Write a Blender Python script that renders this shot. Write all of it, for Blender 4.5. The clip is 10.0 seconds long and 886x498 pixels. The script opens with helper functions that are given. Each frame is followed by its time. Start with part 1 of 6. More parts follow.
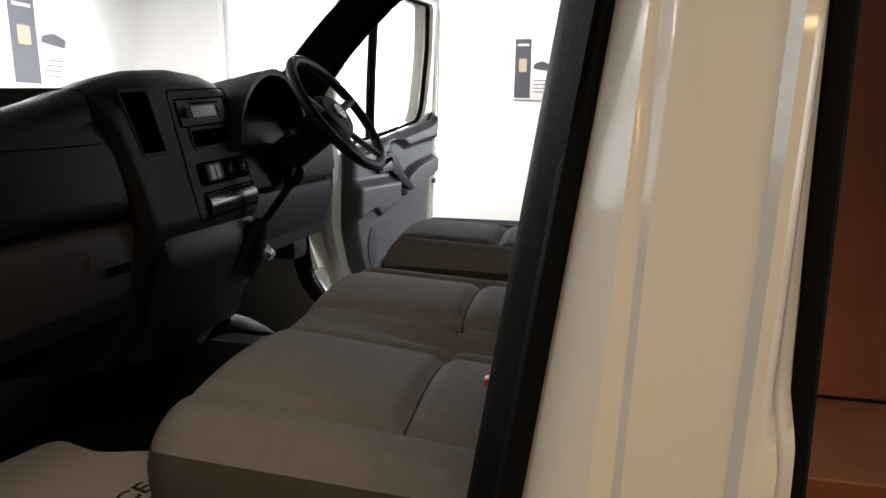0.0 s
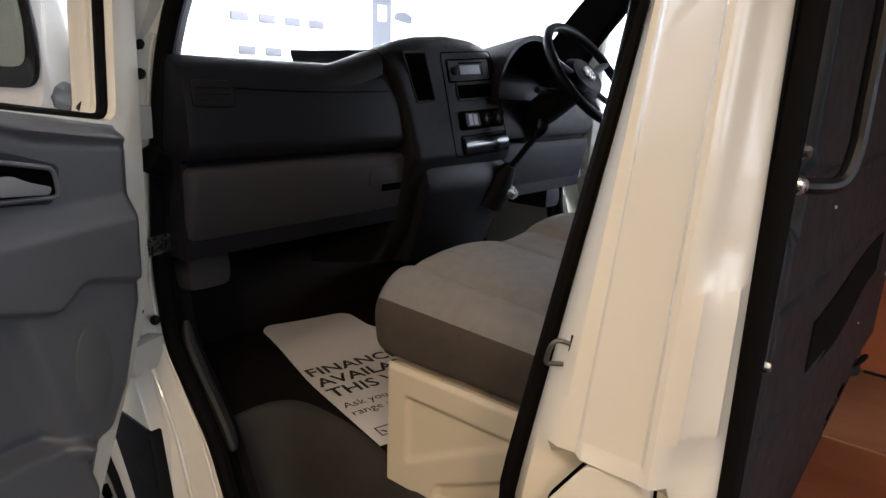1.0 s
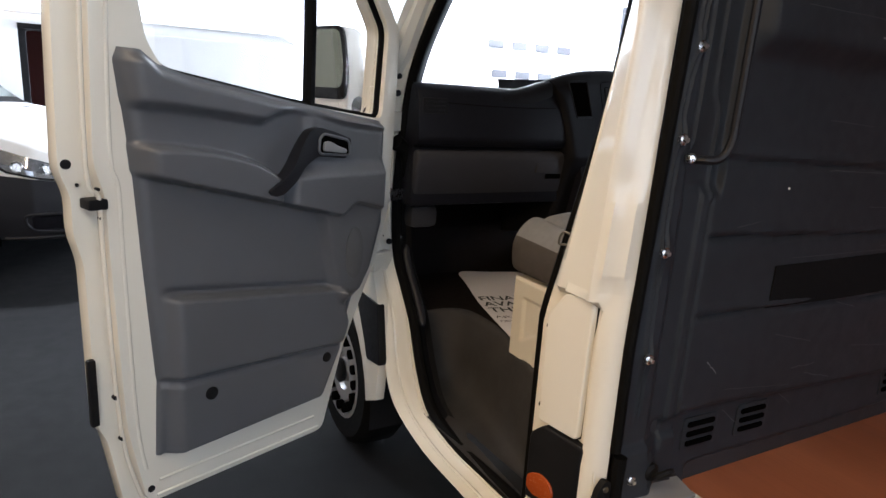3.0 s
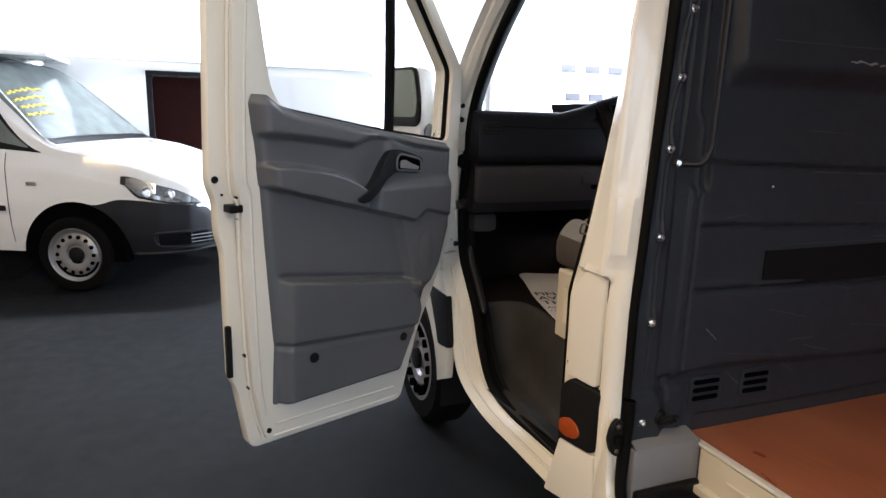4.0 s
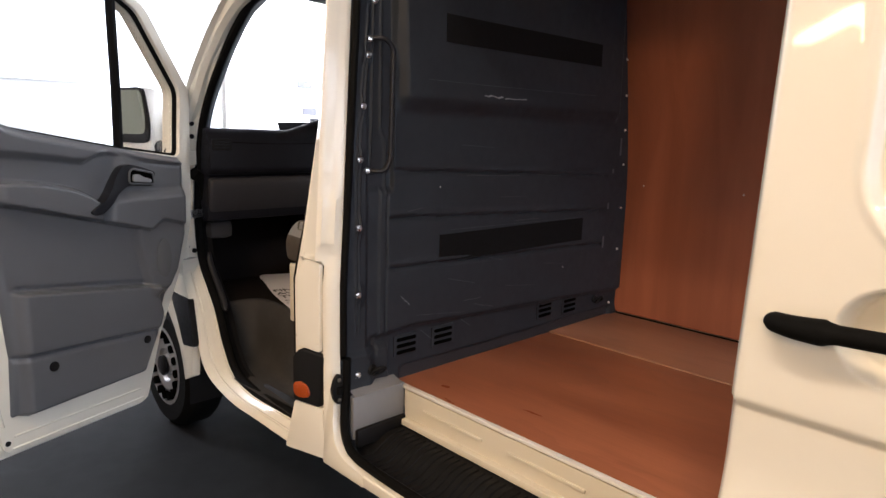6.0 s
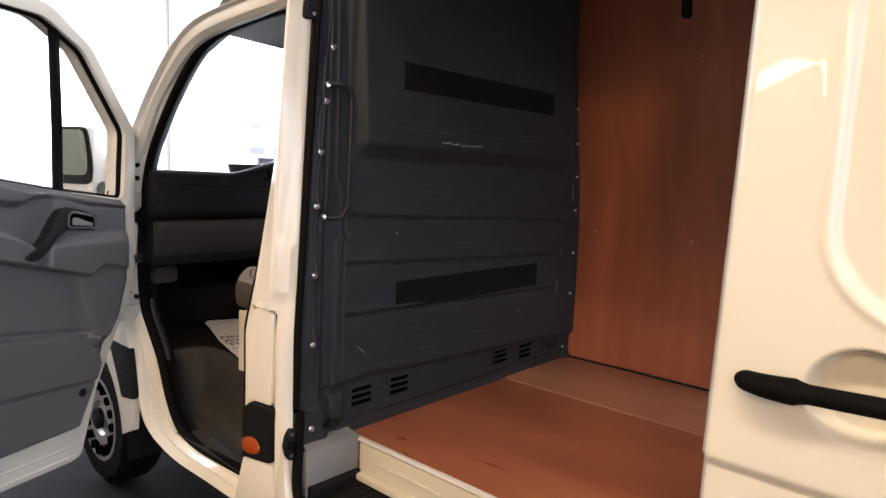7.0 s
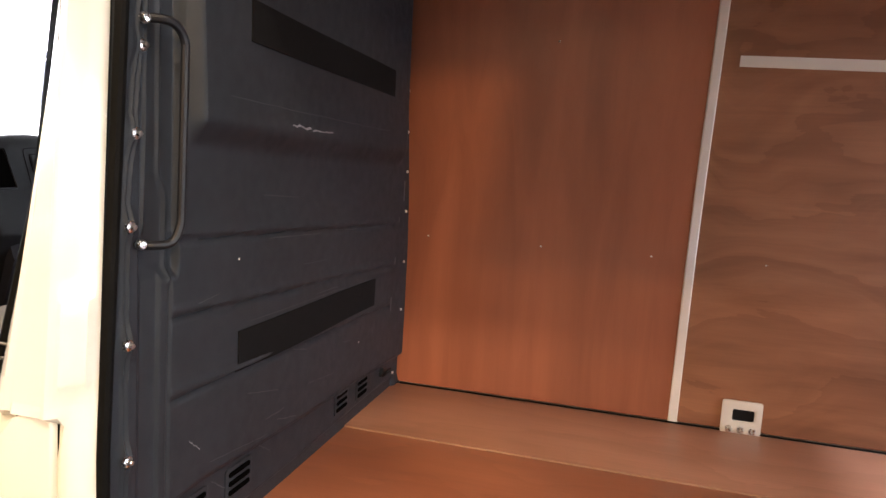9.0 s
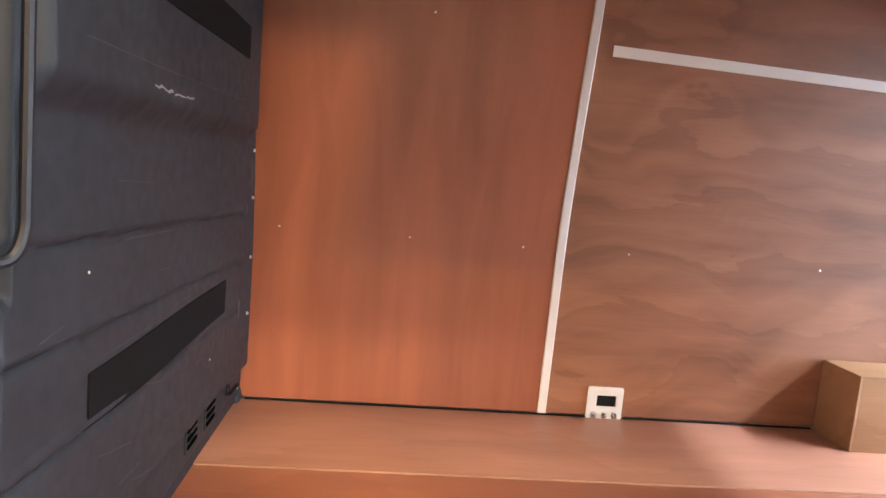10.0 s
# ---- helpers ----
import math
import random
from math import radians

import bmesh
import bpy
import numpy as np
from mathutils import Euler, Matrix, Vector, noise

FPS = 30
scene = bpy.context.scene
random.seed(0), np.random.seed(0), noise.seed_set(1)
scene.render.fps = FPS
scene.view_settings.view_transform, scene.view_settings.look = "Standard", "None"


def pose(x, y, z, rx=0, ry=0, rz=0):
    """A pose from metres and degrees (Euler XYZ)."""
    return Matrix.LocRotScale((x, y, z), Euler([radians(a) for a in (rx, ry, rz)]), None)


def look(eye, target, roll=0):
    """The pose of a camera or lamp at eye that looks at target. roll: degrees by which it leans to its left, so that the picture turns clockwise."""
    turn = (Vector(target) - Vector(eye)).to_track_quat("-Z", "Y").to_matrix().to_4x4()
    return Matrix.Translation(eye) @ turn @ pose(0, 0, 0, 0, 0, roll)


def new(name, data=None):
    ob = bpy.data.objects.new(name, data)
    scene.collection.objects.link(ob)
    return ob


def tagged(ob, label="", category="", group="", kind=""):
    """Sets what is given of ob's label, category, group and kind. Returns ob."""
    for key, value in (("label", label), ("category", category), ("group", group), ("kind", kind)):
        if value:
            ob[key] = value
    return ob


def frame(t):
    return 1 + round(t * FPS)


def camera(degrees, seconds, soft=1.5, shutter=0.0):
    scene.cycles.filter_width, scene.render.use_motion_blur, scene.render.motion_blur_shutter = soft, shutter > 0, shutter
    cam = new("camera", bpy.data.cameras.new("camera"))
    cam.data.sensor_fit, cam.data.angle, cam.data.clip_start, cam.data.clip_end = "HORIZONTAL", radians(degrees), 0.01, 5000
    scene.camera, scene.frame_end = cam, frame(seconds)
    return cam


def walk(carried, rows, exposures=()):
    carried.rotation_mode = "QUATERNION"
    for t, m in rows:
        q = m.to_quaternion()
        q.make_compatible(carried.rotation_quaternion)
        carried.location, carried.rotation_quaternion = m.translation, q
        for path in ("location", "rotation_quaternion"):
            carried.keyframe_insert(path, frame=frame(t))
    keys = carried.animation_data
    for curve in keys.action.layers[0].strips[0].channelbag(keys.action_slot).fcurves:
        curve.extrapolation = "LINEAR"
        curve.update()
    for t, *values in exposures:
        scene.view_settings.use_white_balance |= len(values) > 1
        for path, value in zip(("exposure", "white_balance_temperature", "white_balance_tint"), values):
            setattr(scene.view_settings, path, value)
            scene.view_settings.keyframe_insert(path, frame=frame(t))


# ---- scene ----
from mathutils.geometry import tessellate_polygon

cam = camera(69.4, 10.0)
PATH = [
    (0, (-0.165, -1.484, 1.634), (-0.575, 0.428, 1.237), 0.7),
    (0.5, (-0.007, -1.559, 1.595), (-0.946, 0.149, 1.145), 2.7),
    (1, (0.152, -1.651, 1.599), (-1.069, -0.147, 1.102), 2.0),
    (1.5, (0.32, -1.797, 1.587), (-1.035, -0.411, 1.093), 2.2),
    (2, (0.49, -1.916, 1.614), (-0.974, -0.644, 1.129), 2.1),
    (2.5, (0.69, -1.927, 1.598), (-0.925, -0.846, 1.126), 2.6),
    (2.7, (0.790, -1.936, 1.600), (-0.866, -0.923, 1.126), 3.0),
    (3.8, (1.305, -2.074, 1.615), (-0.488, -1.292, 1.198), 2.2),
    (4, (1.388, -2.086, 1.614), (-0.433, -1.368, 1.207), 1.5),
    (4.5, (1.572, -2.085, 1.603), (-0.266, -1.394, 1.223), 2.9),
    (5, (1.704, -2.132, 1.598), (-0.114, -1.394, 1.21), 3.0),
    (5.5, (1.782, -2.198, 1.604), (0.163, -1.082, 1.235), 2.3),
    (6, (1.833, -2.232, 1.636), (0.407, -0.874, 1.286), 1.5),
    (6.2, (1.840, -2.240, 1.648), (0.440, -0.862, 1.304), 1.4),
    (7.3, (1.710, -2.225, 1.661), (0.439, -0.692, 1.480), 2.5),
    (7.5, (1.643, -2.192, 1.654), (0.413, -0.623, 1.488), 2.4),
    (8, (1.434, -2.082, 1.683), (0.289, -0.449, 1.531), 1.4),
    (8.5, (1.19, -2.016, 1.665), (0.263, -0.253, 1.49), 4.1),
    (9, (0.93, -1.952, 1.681), (0.416, -0.032, 1.452), 3.3),
    (9.5, (0.738, -1.82, 1.649), (0.527, 0.153, 1.404), 3.5),
    (10, (0.537, -1.696, 1.673), (0.707, 0.282, 1.43), 4.9),
]
# seconds, stops, kelvin, tint
EXPOSURES = [(0.0, -1.80, 6350, 12), (0.5, -1.44, 5950, 12), (1.0, -1.05, 5750, 12), (2.5, -0.94, 5560, 11), (3.8, -0.95, 5560, 11), (4.5, -1.1, 5560, 11), (6.0, -0.66, 5800, 14), (7.5, -0.60, 5850, 15), (8.0, -0.56, 5600, 15), (8.5, -0.17, 5600, 15), (9.0, 0.24, 6050, 13), (9.5, 0.88, 5700, 11), (10.0, 0.96, 5600, 10)]
walk(cam, [(t, look(eye, target, roll)) for t, eye, target, roll in PATH], exposures=EXPOSURES)

# ---- world and large lights ----
world = bpy.data.worlds.new("world")
scene.world = world
world.use_nodes = True
wn = world.node_tree
sky = wn.nodes.new("ShaderNodeTexSky")
sky.sky_type, sky.sun_disc, sky.sun_elevation, sky.sun_rotation = "NISHITA", False, radians(40), radians(-60)
wn.links.new(sky.outputs[0], wn.nodes["Background"].inputs[0])
wn.nodes["Background"].inputs[1].default_value = 0.1


def area(name, eye, target, sx, sy, power, color):
    d = bpy.data.lights.new(name, "AREA")
    d.shape, d.size, d.size_y, d.energy, d.color = "RECTANGLE", sx, sy, power, color
    ob = new(name, d)
    ob.matrix_world = look(eye, target)
    return ob


NEUTRAL, WARM, DAY = (1.0, 0.98, 0.95), (1.0, 0.605, 0.255), (0.92, 0.965, 1.0)
# daylight in the shop windows: front wall, far wall and rear wall
area("window_light_front", (-7.9, -1.0, 2.6), (0, -1.0, 1.2), 6.6, 3.0, 270, DAY)
area("window_light_far", (-4.3, 8.9, 2.6), (-3.0, 0, 1.2), 4.0, 3.0, 1900, DAY)
# light of an unseen second far window, added to brighten the driver's door
area("window_light_far", (5.6, 8.9, 2.6), (-1.0, 1.0, 1.2), 4.0, 3.0, 1700, DAY)
area("window_light_rear", (8.9, -1.6, 2.3), (0, -1.6, 1.3), 7.8, 3.0, 400, DAY)
# ceiling tubes, and two warm lamps hung lower on the camera's side
# tubes stand out of view, most of them added to brighten van, floor and walls
LAMPS = ((-6.9, -3.5, 4.36, 90, 760, NEUTRAL), (-6.9, 3.8, 4.36, 90, 1500, NEUTRAL), (-0.4, -3.8, 4.36, 0, 105, WARM), (1.7, -3.2, 4.36, 0, 185, (1.0, 0.76, 0.48)), (-2.6, -5.0, 4.36, 0, 35, NEUTRAL), (-2.5, 6.8, 4.36, 0, 1100, NEUTRAL), (6.0, -0.2, 4.36, 90, 460, NEUTRAL), (-0.07, -6.25, 3.05, 53, 120, WARM))
for tx, ty, tz, turn, pw, col in LAMPS:
    tube_light = area("ceiling_tube_light", (tx, ty, tz - 0.08), (tx, ty, 0), 2.4 if tz > 4 else 1.5, 0.25, pw, col)
    tube_light.matrix_world = pose(tx, ty, tz - 0.08, 0, 0, turn)
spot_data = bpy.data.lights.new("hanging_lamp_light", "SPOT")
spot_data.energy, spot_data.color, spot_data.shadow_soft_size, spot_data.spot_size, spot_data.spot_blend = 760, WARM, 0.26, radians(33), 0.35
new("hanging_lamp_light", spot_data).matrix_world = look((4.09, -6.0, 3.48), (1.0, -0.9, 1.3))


# ---- materials ----
def mat(name, color, rough=0.5, metal=0.0, var=0.12, scale=8.0, bump=0.0, bscale=200.0, coat=0.0, rvar=0.1, stretch=(1, 1, 1), spec=0.5):
    m = bpy.data.materials.new(name)
    m.use_nodes = True
    nt = m.node_tree
    b = nt.nodes["Principled BSDF"]
    co = nt.nodes.new("ShaderNodeTexCoord")
    mp = nt.nodes.new("ShaderNodeMapping")
    mp.inputs["Scale"].default_value = stretch
    nt.links.new(co.outputs["Object"], mp.inputs["Vector"])
    n1 = nt.nodes.new("ShaderNodeTexNoise")
    n1.inputs["Scale"].default_value, n1.inputs["Detail"].default_value = scale, 6
    nt.links.new(mp.outputs[0], n1.inputs["Vector"])
    ramp = nt.nodes.new("ShaderNodeMixRGB")
    ramp.inputs["Color1"].default_value = (*[c * (1 - var) for c in color], 1)
    ramp.inputs["Color2"].default_value = (*[min(1, c * (1 + var)) for c in color], 1)
    nt.links.new(n1.outputs["Fac"], ramp.inputs["Fac"])
    nt.links.new(ramp.outputs[0], b.inputs["Base Color"])
    mr = nt.nodes.new("ShaderNodeMapRange")
    mr.inputs["To Min"].default_value, mr.inputs["To Max"].default_value = max(0.02, rough - rvar), min(1, rough + rvar)
    n2 = nt.nodes.new("ShaderNodeTexNoise")
    n2.inputs["Scale"].default_value, n2.inputs["Detail"].default_value = scale * 4.3, 5
    nt.links.new(mp.outputs[0], n2.inputs["Vector"])
    nt.links.new(n2.outputs["Fac"], mr.inputs["Value"])
    nt.links.new(mr.outputs[0], b.inputs["Roughness"])
    b.inputs["Metallic"].default_value = metal
    b.inputs["Coat Weight"].default_value = coat
    b.inputs["Coat Roughness"].default_value = 0.04
    b.inputs["Specular IOR Level"].default_value = spec
    if bump:
        n3 = nt.nodes.new("ShaderNodeTexNoise")
        n3.inputs["Scale"].default_value, n3.inputs["Detail"].default_value = bscale, 3
        nt.links.new(mp.outputs[0], n3.inputs["Vector"])
        bp = nt.nodes.new("ShaderNodeBump")
        bp.inputs["Strength"].default_value, bp.inputs["Distance"].default_value = bump, 0.002
        nt.links.new(n3.outputs["Fac"], bp.inputs["Height"])
        nt.links.new(bp.outputs[0], b.inputs["Normal"])
    return m


def wood(name, dark, light, axis, rough=0.42, swirl=0.0, seed=0.0, rings=0.25, pore=0.12):
    """Ply veneer: broad bands and wavy growth lines along one axis, fine pores."""
    m = bpy.data.materials.new(name)
    m.use_nodes = True
    nt = m.node_tree
    N, LK = nt.nodes.new, nt.links.new
    b = nt.nodes["Principled BSDF"]
    co = N("ShaderNodeTexCoord")

    def noise_of(sc, scale, detail, dist=0.0):
        mp = N("ShaderNodeMapping")
        mp.inputs["Scale"].default_value = sc
        mp.inputs["Location"].default_value = (seed, seed * 1.7, seed * 0.6)
        LK(co.outputs["Object"], mp.inputs["Vector"])
        n = N("ShaderNodeTexNoise")
        n.inputs["Scale"].default_value, n.inputs["Detail"].default_value, n.inputs["Distortion"].default_value = scale, detail, dist
        LK(mp.outputs[0], n.inputs["Vector"])
        return n, mp

    along = {"x": (0.22, 1.0, 1.0), "z": (1.0, 1.0, 0.10)}[axis]
    broad, _ = noise_of([v * 3.2 for v in along], 1.0, 3, 0.3)
    mid, mp = noise_of([v * 9 for v in along], 1.0, 5, 0.8)
    pores, _ = noise_of({"x": (3, 140, 140), "z": (140, 140, 3)}[axis], 1.0, 4)
    # growth lines: uneven bands across the grain, bent by slow noise
    bend, _ = noise_of({"x": (1.1, 1.6, 1.6), "z": (1.6, 1.6, 0.5)}[axis], 1.0, 2, 0.6)
    sep = N("ShaderNodeSeparateXYZ")
    LK(co.outputs["Object"], sep.inputs[0])
    bent = N("ShaderNodeMath")
    bent.operation = "MULTIPLY_ADD"
    LK(bend.outputs["Fac"], bent.inputs[0])
    bent.inputs[1].default_value = 0.8
    cross = N("ShaderNodeMath")
    cross.operation = "ADD"
    LK(sep.outputs[{"x": "Z", "z": "X"}[axis]], cross.inputs[0])
    LK(sep.outputs["Y"], cross.inputs[1])
    LK(cross.outputs[0], bent.inputs[2])
    comb = N("ShaderNodeCombineXYZ")
    LK(bent.outputs[0], comb.inputs[0])
    wave = N("ShaderNodeTexNoise")
    wave.inputs["Scale"].default_value, wave.inputs["Detail"].default_value, wave.inputs["Roughness"].default_value = 9.0, 3.0, 0.62
    LK(comb.outputs[0], wave.inputs["Vector"])
    mix = N("ShaderNodeMath")
    mix.operation = "MULTIPLY_ADD"
    LK(broad.outputs["Fac"], mix.inputs[0])
    mix.inputs[1].default_value = 0.62
    half = N("ShaderNodeMath")
    half.operation = "MULTIPLY"
    LK(mid.outputs["Fac"], half.inputs[0])
    half.inputs[1].default_value = 0.38
    LK(half.outputs[0], mix.inputs[2])
    add = N("ShaderNodeMath")
    add.operation = "MULTIPLY_ADD"
    LK(wave.outputs["Fac"], add.inputs[0])
    add.inputs[1].default_value = swirl
    LK(mix.outputs[0], add.inputs[2])
    grow = N("ShaderNodeMath")
    grow.operation = "MULTIPLY_ADD"
    LK(bent.outputs[0], grow.inputs[0])
    grow.inputs[1].default_value = 3.6
    LK(mid.outputs["Fac"], grow.inputs[2])
    saw = N("ShaderNodeMath")
    saw.operation = "FRACT"
    LK(grow.outputs[0], saw.inputs[0])
    late = N("ShaderNodeMath")
    late.operation = "POWER"
    LK(saw.outputs[0], late.inputs[0])
    late.inputs[1].default_value = 3.5
    shade = N("ShaderNodeMath")
    shade.operation = "MULTIPLY"
    LK(late.outputs[0], shade.inputs[0])
    LK(broad.outputs["Fac"], shade.inputs[1])
    cr = N("ShaderNodeValToRGB")
    cr.color_ramp.elements[0].position, cr.color_ramp.elements[1].position = 0.36 + swirl * 0.3, 0.64 + swirl * 0.72
    cr.color_ramp.elements[0].color, cr.color_ramp.elements[1].color = (*dark, 1), (*light, 1)
    LK(add.outputs[0], cr.inputs["Fac"])
    mx = N("ShaderNodeMixRGB")
    mx.blend_type, mx.inputs["Fac"].default_value = "OVERLAY", pore
    LK(cr.outputs[0], mx.inputs["Color1"])
    LK(pores.outputs["Fac"], mx.inputs["Color2"])
    lines = N("ShaderNodeMixRGB")
    lines.blend_type = "MULTIPLY"
    amount = N("ShaderNodeMath")
    amount.operation = "MULTIPLY"
    LK(shade.outputs[0], amount.inputs[0])
    amount.inputs[1].default_value = rings
    LK(amount.outputs[0], lines.inputs["Fac"])
    LK(mx.outputs[0], lines.inputs["Color1"])
    lines.inputs["Color2"].default_value = (0.30, 0.22, 0.18, 1)
    LK(lines.outputs[0], b.inputs["Base Color"])
    rr = N("ShaderNodeMapRange")
    rr.inputs["To Min"].default_value, rr.inputs["To Max"].default_value = rough - 0.08, rough + 0.12
    LK(mid.outputs["Fac"], rr.inputs["Value"])
    LK(rr.outputs[0], b.inputs["Roughness"])
    bp = N("ShaderNodeBump")
    bp.inputs["Strength"].default_value, bp.inputs["Distance"].default_value = 0.10, 0.001
    LK(pores.outputs["Fac"], bp.inputs["Height"])
    LK(bp.outputs[0], b.inputs["Normal"])
    return m


def glass(name, color=(1, 1, 1), clear=0.92):
    """Thin pane: mostly see-through, with a mirror film."""
    m = bpy.data.materials.new(name)
    m.use_nodes = True
    nt = m.node_tree
    nt.nodes.remove(nt.nodes["Principled BSDF"])
    tr = nt.nodes.new("ShaderNodeBsdfTransparent")
    tr.inputs[0].default_value = (*color, 1)
    gl = nt.nodes.new("ShaderNodeBsdfGlossy")
    gl.inputs["Roughness"].default_value = 0.02
    mx = nt.nodes.new("ShaderNodeMixShader")
    mx.inputs[0].default_value = 1 - clear
    nt.links.new(tr.outputs[0], mx.inputs[1])
    nt.links.new(gl.outputs[0], mx.inputs[2])
    nt.links.new(mx.outputs[0], nt.nodes["Material Output"].inputs[0])
    return m


def glow(name, color, strength):
    m = bpy.data.materials.new(name)
    m.use_nodes = True
    b = m.node_tree.nodes["Principled BSDF"]
    b.inputs["Base Color"].default_value = (*color, 1)
    b.inputs["Emission Color"].default_value = (*color, 1)
    b.inputs["Emission Strength"].default_value = strength
    return m


PAINT = mat("white_car_paint", (0.70, 0.674, 0.598), 0.24, var=0.012, scale=3, coat=0.75, rvar=0.015, spec=0.2)
PAINT2 = mat("white_car_paint_second", (0.82, 0.82, 0.81), 0.2, var=0.01, scale=3, coat=0.8, rvar=0.015)
CREAMBOX = mat("cream_powder_coat", (0.62, 0.58, 0.49), 0.45, var=0.05, scale=5, rvar=0.08)
BULK = mat("slate_grey_moulded_plastic", (0.0168, 0.0205, 0.0270), 0.56, var=0.28, scale=6, bump=0.25, bscale=350, rvar=0.14, spec=0.27)
BULKDARK = mat("dark_felt_pad", (0.0085, 0.0085, 0.0095), 0.95, var=0.2, scale=60, bump=0.5, bscale=500, spec=0.05)
HOLE = mat("black_hole", (0.002, 0.002, 0.002), 1.0, var=0.1, spec=0.0)
BLACKP = mat("black_plastic", (0.009, 0.009, 0.010), 0.5, var=0.2, scale=12, bump=0.15, bscale=500, spec=0.12)
RUBBER = mat("black_rubber", (0.004, 0.004, 0.004), 0.7, var=0.25, scale=20, bump=0.2, bscale=250, spec=0.06)
TRIM = mat("mid_grey_door_trim", (0.090, 0.094, 0.105), 0.36, var=0.06, scale=9, bump=0.3, bscale=600, rvar=0.07)
TRIMD = mat("darker_grey_speaker_mesh", (0.085, 0.088, 0.093), 0.7, var=0.1, scale=200, bump=0.6, bscale=900)
DASH = mat("charcoal_dashboard", (0.0052, 0.0054, 0.0088), 0.50, var=0.1, scale=12, bump=0.3, bscale=600, spec=0.18)
DASHL = mat("pale_grey_dashboard", (0.0315, 0.0312, 0.0360), 0.6, var=0.06, scale=12, bump=0.3, bscale=600, spec=0.12)
DASHG = mat("mid_grey_cab_plastic", (0.034, 0.034, 0.038), 0.6, var=0.08, scale=12, bump=0.3, bscale=600, spec=0.15)
CONS = mat("charcoal_console", (0.0062, 0.0062, 0.0078), 0.55, var=0.12, scale=12, bump=0.25, bscale=600, spec=0.14)
BEIGE = mat("beige_display", (0.050, 0.049, 0.052), 0.4, var=0.1, scale=40)
SEAM = mat("dark_seam_thread", (0.040, 0.038, 0.037), 0.9)
STRAP = mat("blue_black_plastic", (0.008, 0.0085, 0.012), 0.4, var=0.12, scale=12, bump=0.15, bscale=500, spec=0.3)
LEVER = mat("satin_grey_lever", (0.20, 0.205, 0.22), 0.34, 0.0, var=0.08, scale=30)
DARKSTEEL = mat("dull_dark_steel", (0.16, 0.15, 0.13), 0.4, 0.9, var=0.2, scale=60)
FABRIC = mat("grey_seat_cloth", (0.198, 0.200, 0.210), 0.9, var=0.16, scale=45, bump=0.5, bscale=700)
# dark cloth of the backrests; on cushion flanks it also carries their shade
FABRICD = mat("dark_and_shaded_seat_cloth", (0.058, 0.050, 0.045), 0.9, var=0.16, scale=40, bump=0.5, bscale=700)
CABFLOOR = mat("ribbed_cab_floor_rubber", (0.0105, 0.0086, 0.0082), 0.8, var=0.25, scale=10, bump=0.4, bscale=200, spec=0.05)
STEPWELL = mat("worn_grey_step_rubber", (0.0426, 0.0410, 0.0402), 0.7, var=0.25, scale=9, bump=0.4, bscale=250, spec=0.1)
STEEL = mat("bright_steel", (0.62, 0.62, 0.63), 0.28, 1.0, var=0.1, scale=30)
SILVER = mat("silver_wheel_paint", (0.30, 0.30, 0.31), 0.40, 0.55, var=0.08, scale=20)
ALU = mat("brushed_aluminium", (0.86, 0.86, 0.85), 0.38, 0.15, var=0.1, scale=20, stretch=(1, 30, 30))
GREYMETAL = mat("grey_painted_metal", (0.19, 0.19, 0.20), 0.5, var=0.08, scale=10)
PAPER = mat("white_paper", (0.70, 0.68, 0.70), 0.7, var=0.03, scale=5)
INK = mat("black_ink", (0.02, 0.02, 0.022), 0.7, var=0.05)
WHITEP = mat("white_plastic_strip", (0.68, 0.66, 0.63), 0.45, var=0.05, scale=10)
PLYWALL = wood("red_brown_ply_upright_grain", (0.242, 0.080, 0.042), (0.366, 0.124, 0.064), "z", 0.42, 0.05, 0.0, 0.08, 0.05)
PLYWALL2 = wood("red_brown_ply_level_grain", (0.134, 0.051, 0.022), (0.350, 0.153, 0.078), "x", 0.5, 0.34, 3.1, 0.40)
PLYFLOOR = wood("red_brown_floor_ply", (0.27, 0.092, 0.048), (0.41, 0.158, 0.086), "x", 0.30, 0.06, 5.0)
PLYFLOOR2 = wood("pale_brown_floor_ply", (0.33, 0.155, 0.100), (0.46, 0.235, 0.160), "x", 0.32, 0.08, 7.7)
PLYBOX = wood("tan_ply", (0.28, 0.15, 0.065), (0.38, 0.22, 0.11), "x", 0.5, 0.05, 2.2)
PLYEDGE = wood("pale_cut_ply", (0.30, 0.16, 0.10), (0.42, 0.24, 0.16), "x", 0.6, 0.05, 4.2)
GLASS = glass("clear_glass")
WSCREEN = mat("grey_tinted_screen", (0.15, 0.17, 0.165), 0.10, var=0.75, scale=4.5, rvar=0.03, spec=0.22)
MIRROR = mat("mirror_glass", (0.26, 0.30, 0.285), 0.03, 1.0, var=0.02, rvar=0.01)
ORANGE = mat("orange_lens", (0.30, 0.055, 0.008), 0.25, var=0.1, scale=60, coat=0.5)
RED = mat("red_plastic", (0.55, 0.06, 0.03), 0.4)
YELLOW = mat("yellow_card", (0.72, 0.60, 0.12), 0.6, var=0.05)
GROUND = mat("dark_grey_showroom_floor", (0.0060, 0.0062, 0.0068), 0.72, var=0.5, scale=2.2, bump=0.5, bscale=160, rvar=0.1, spec=0.10)
WALLW = mat("white_plaster", (0.84, 0.83, 0.80), 0.8, var=0.03, scale=1.5, bump=0.1, bscale=80)
WALLC = mat("tan_plaster", (0.40, 0.33, 0.24), 0.8, var=0.03, scale=1.5, bump=0.1, bscale=80)
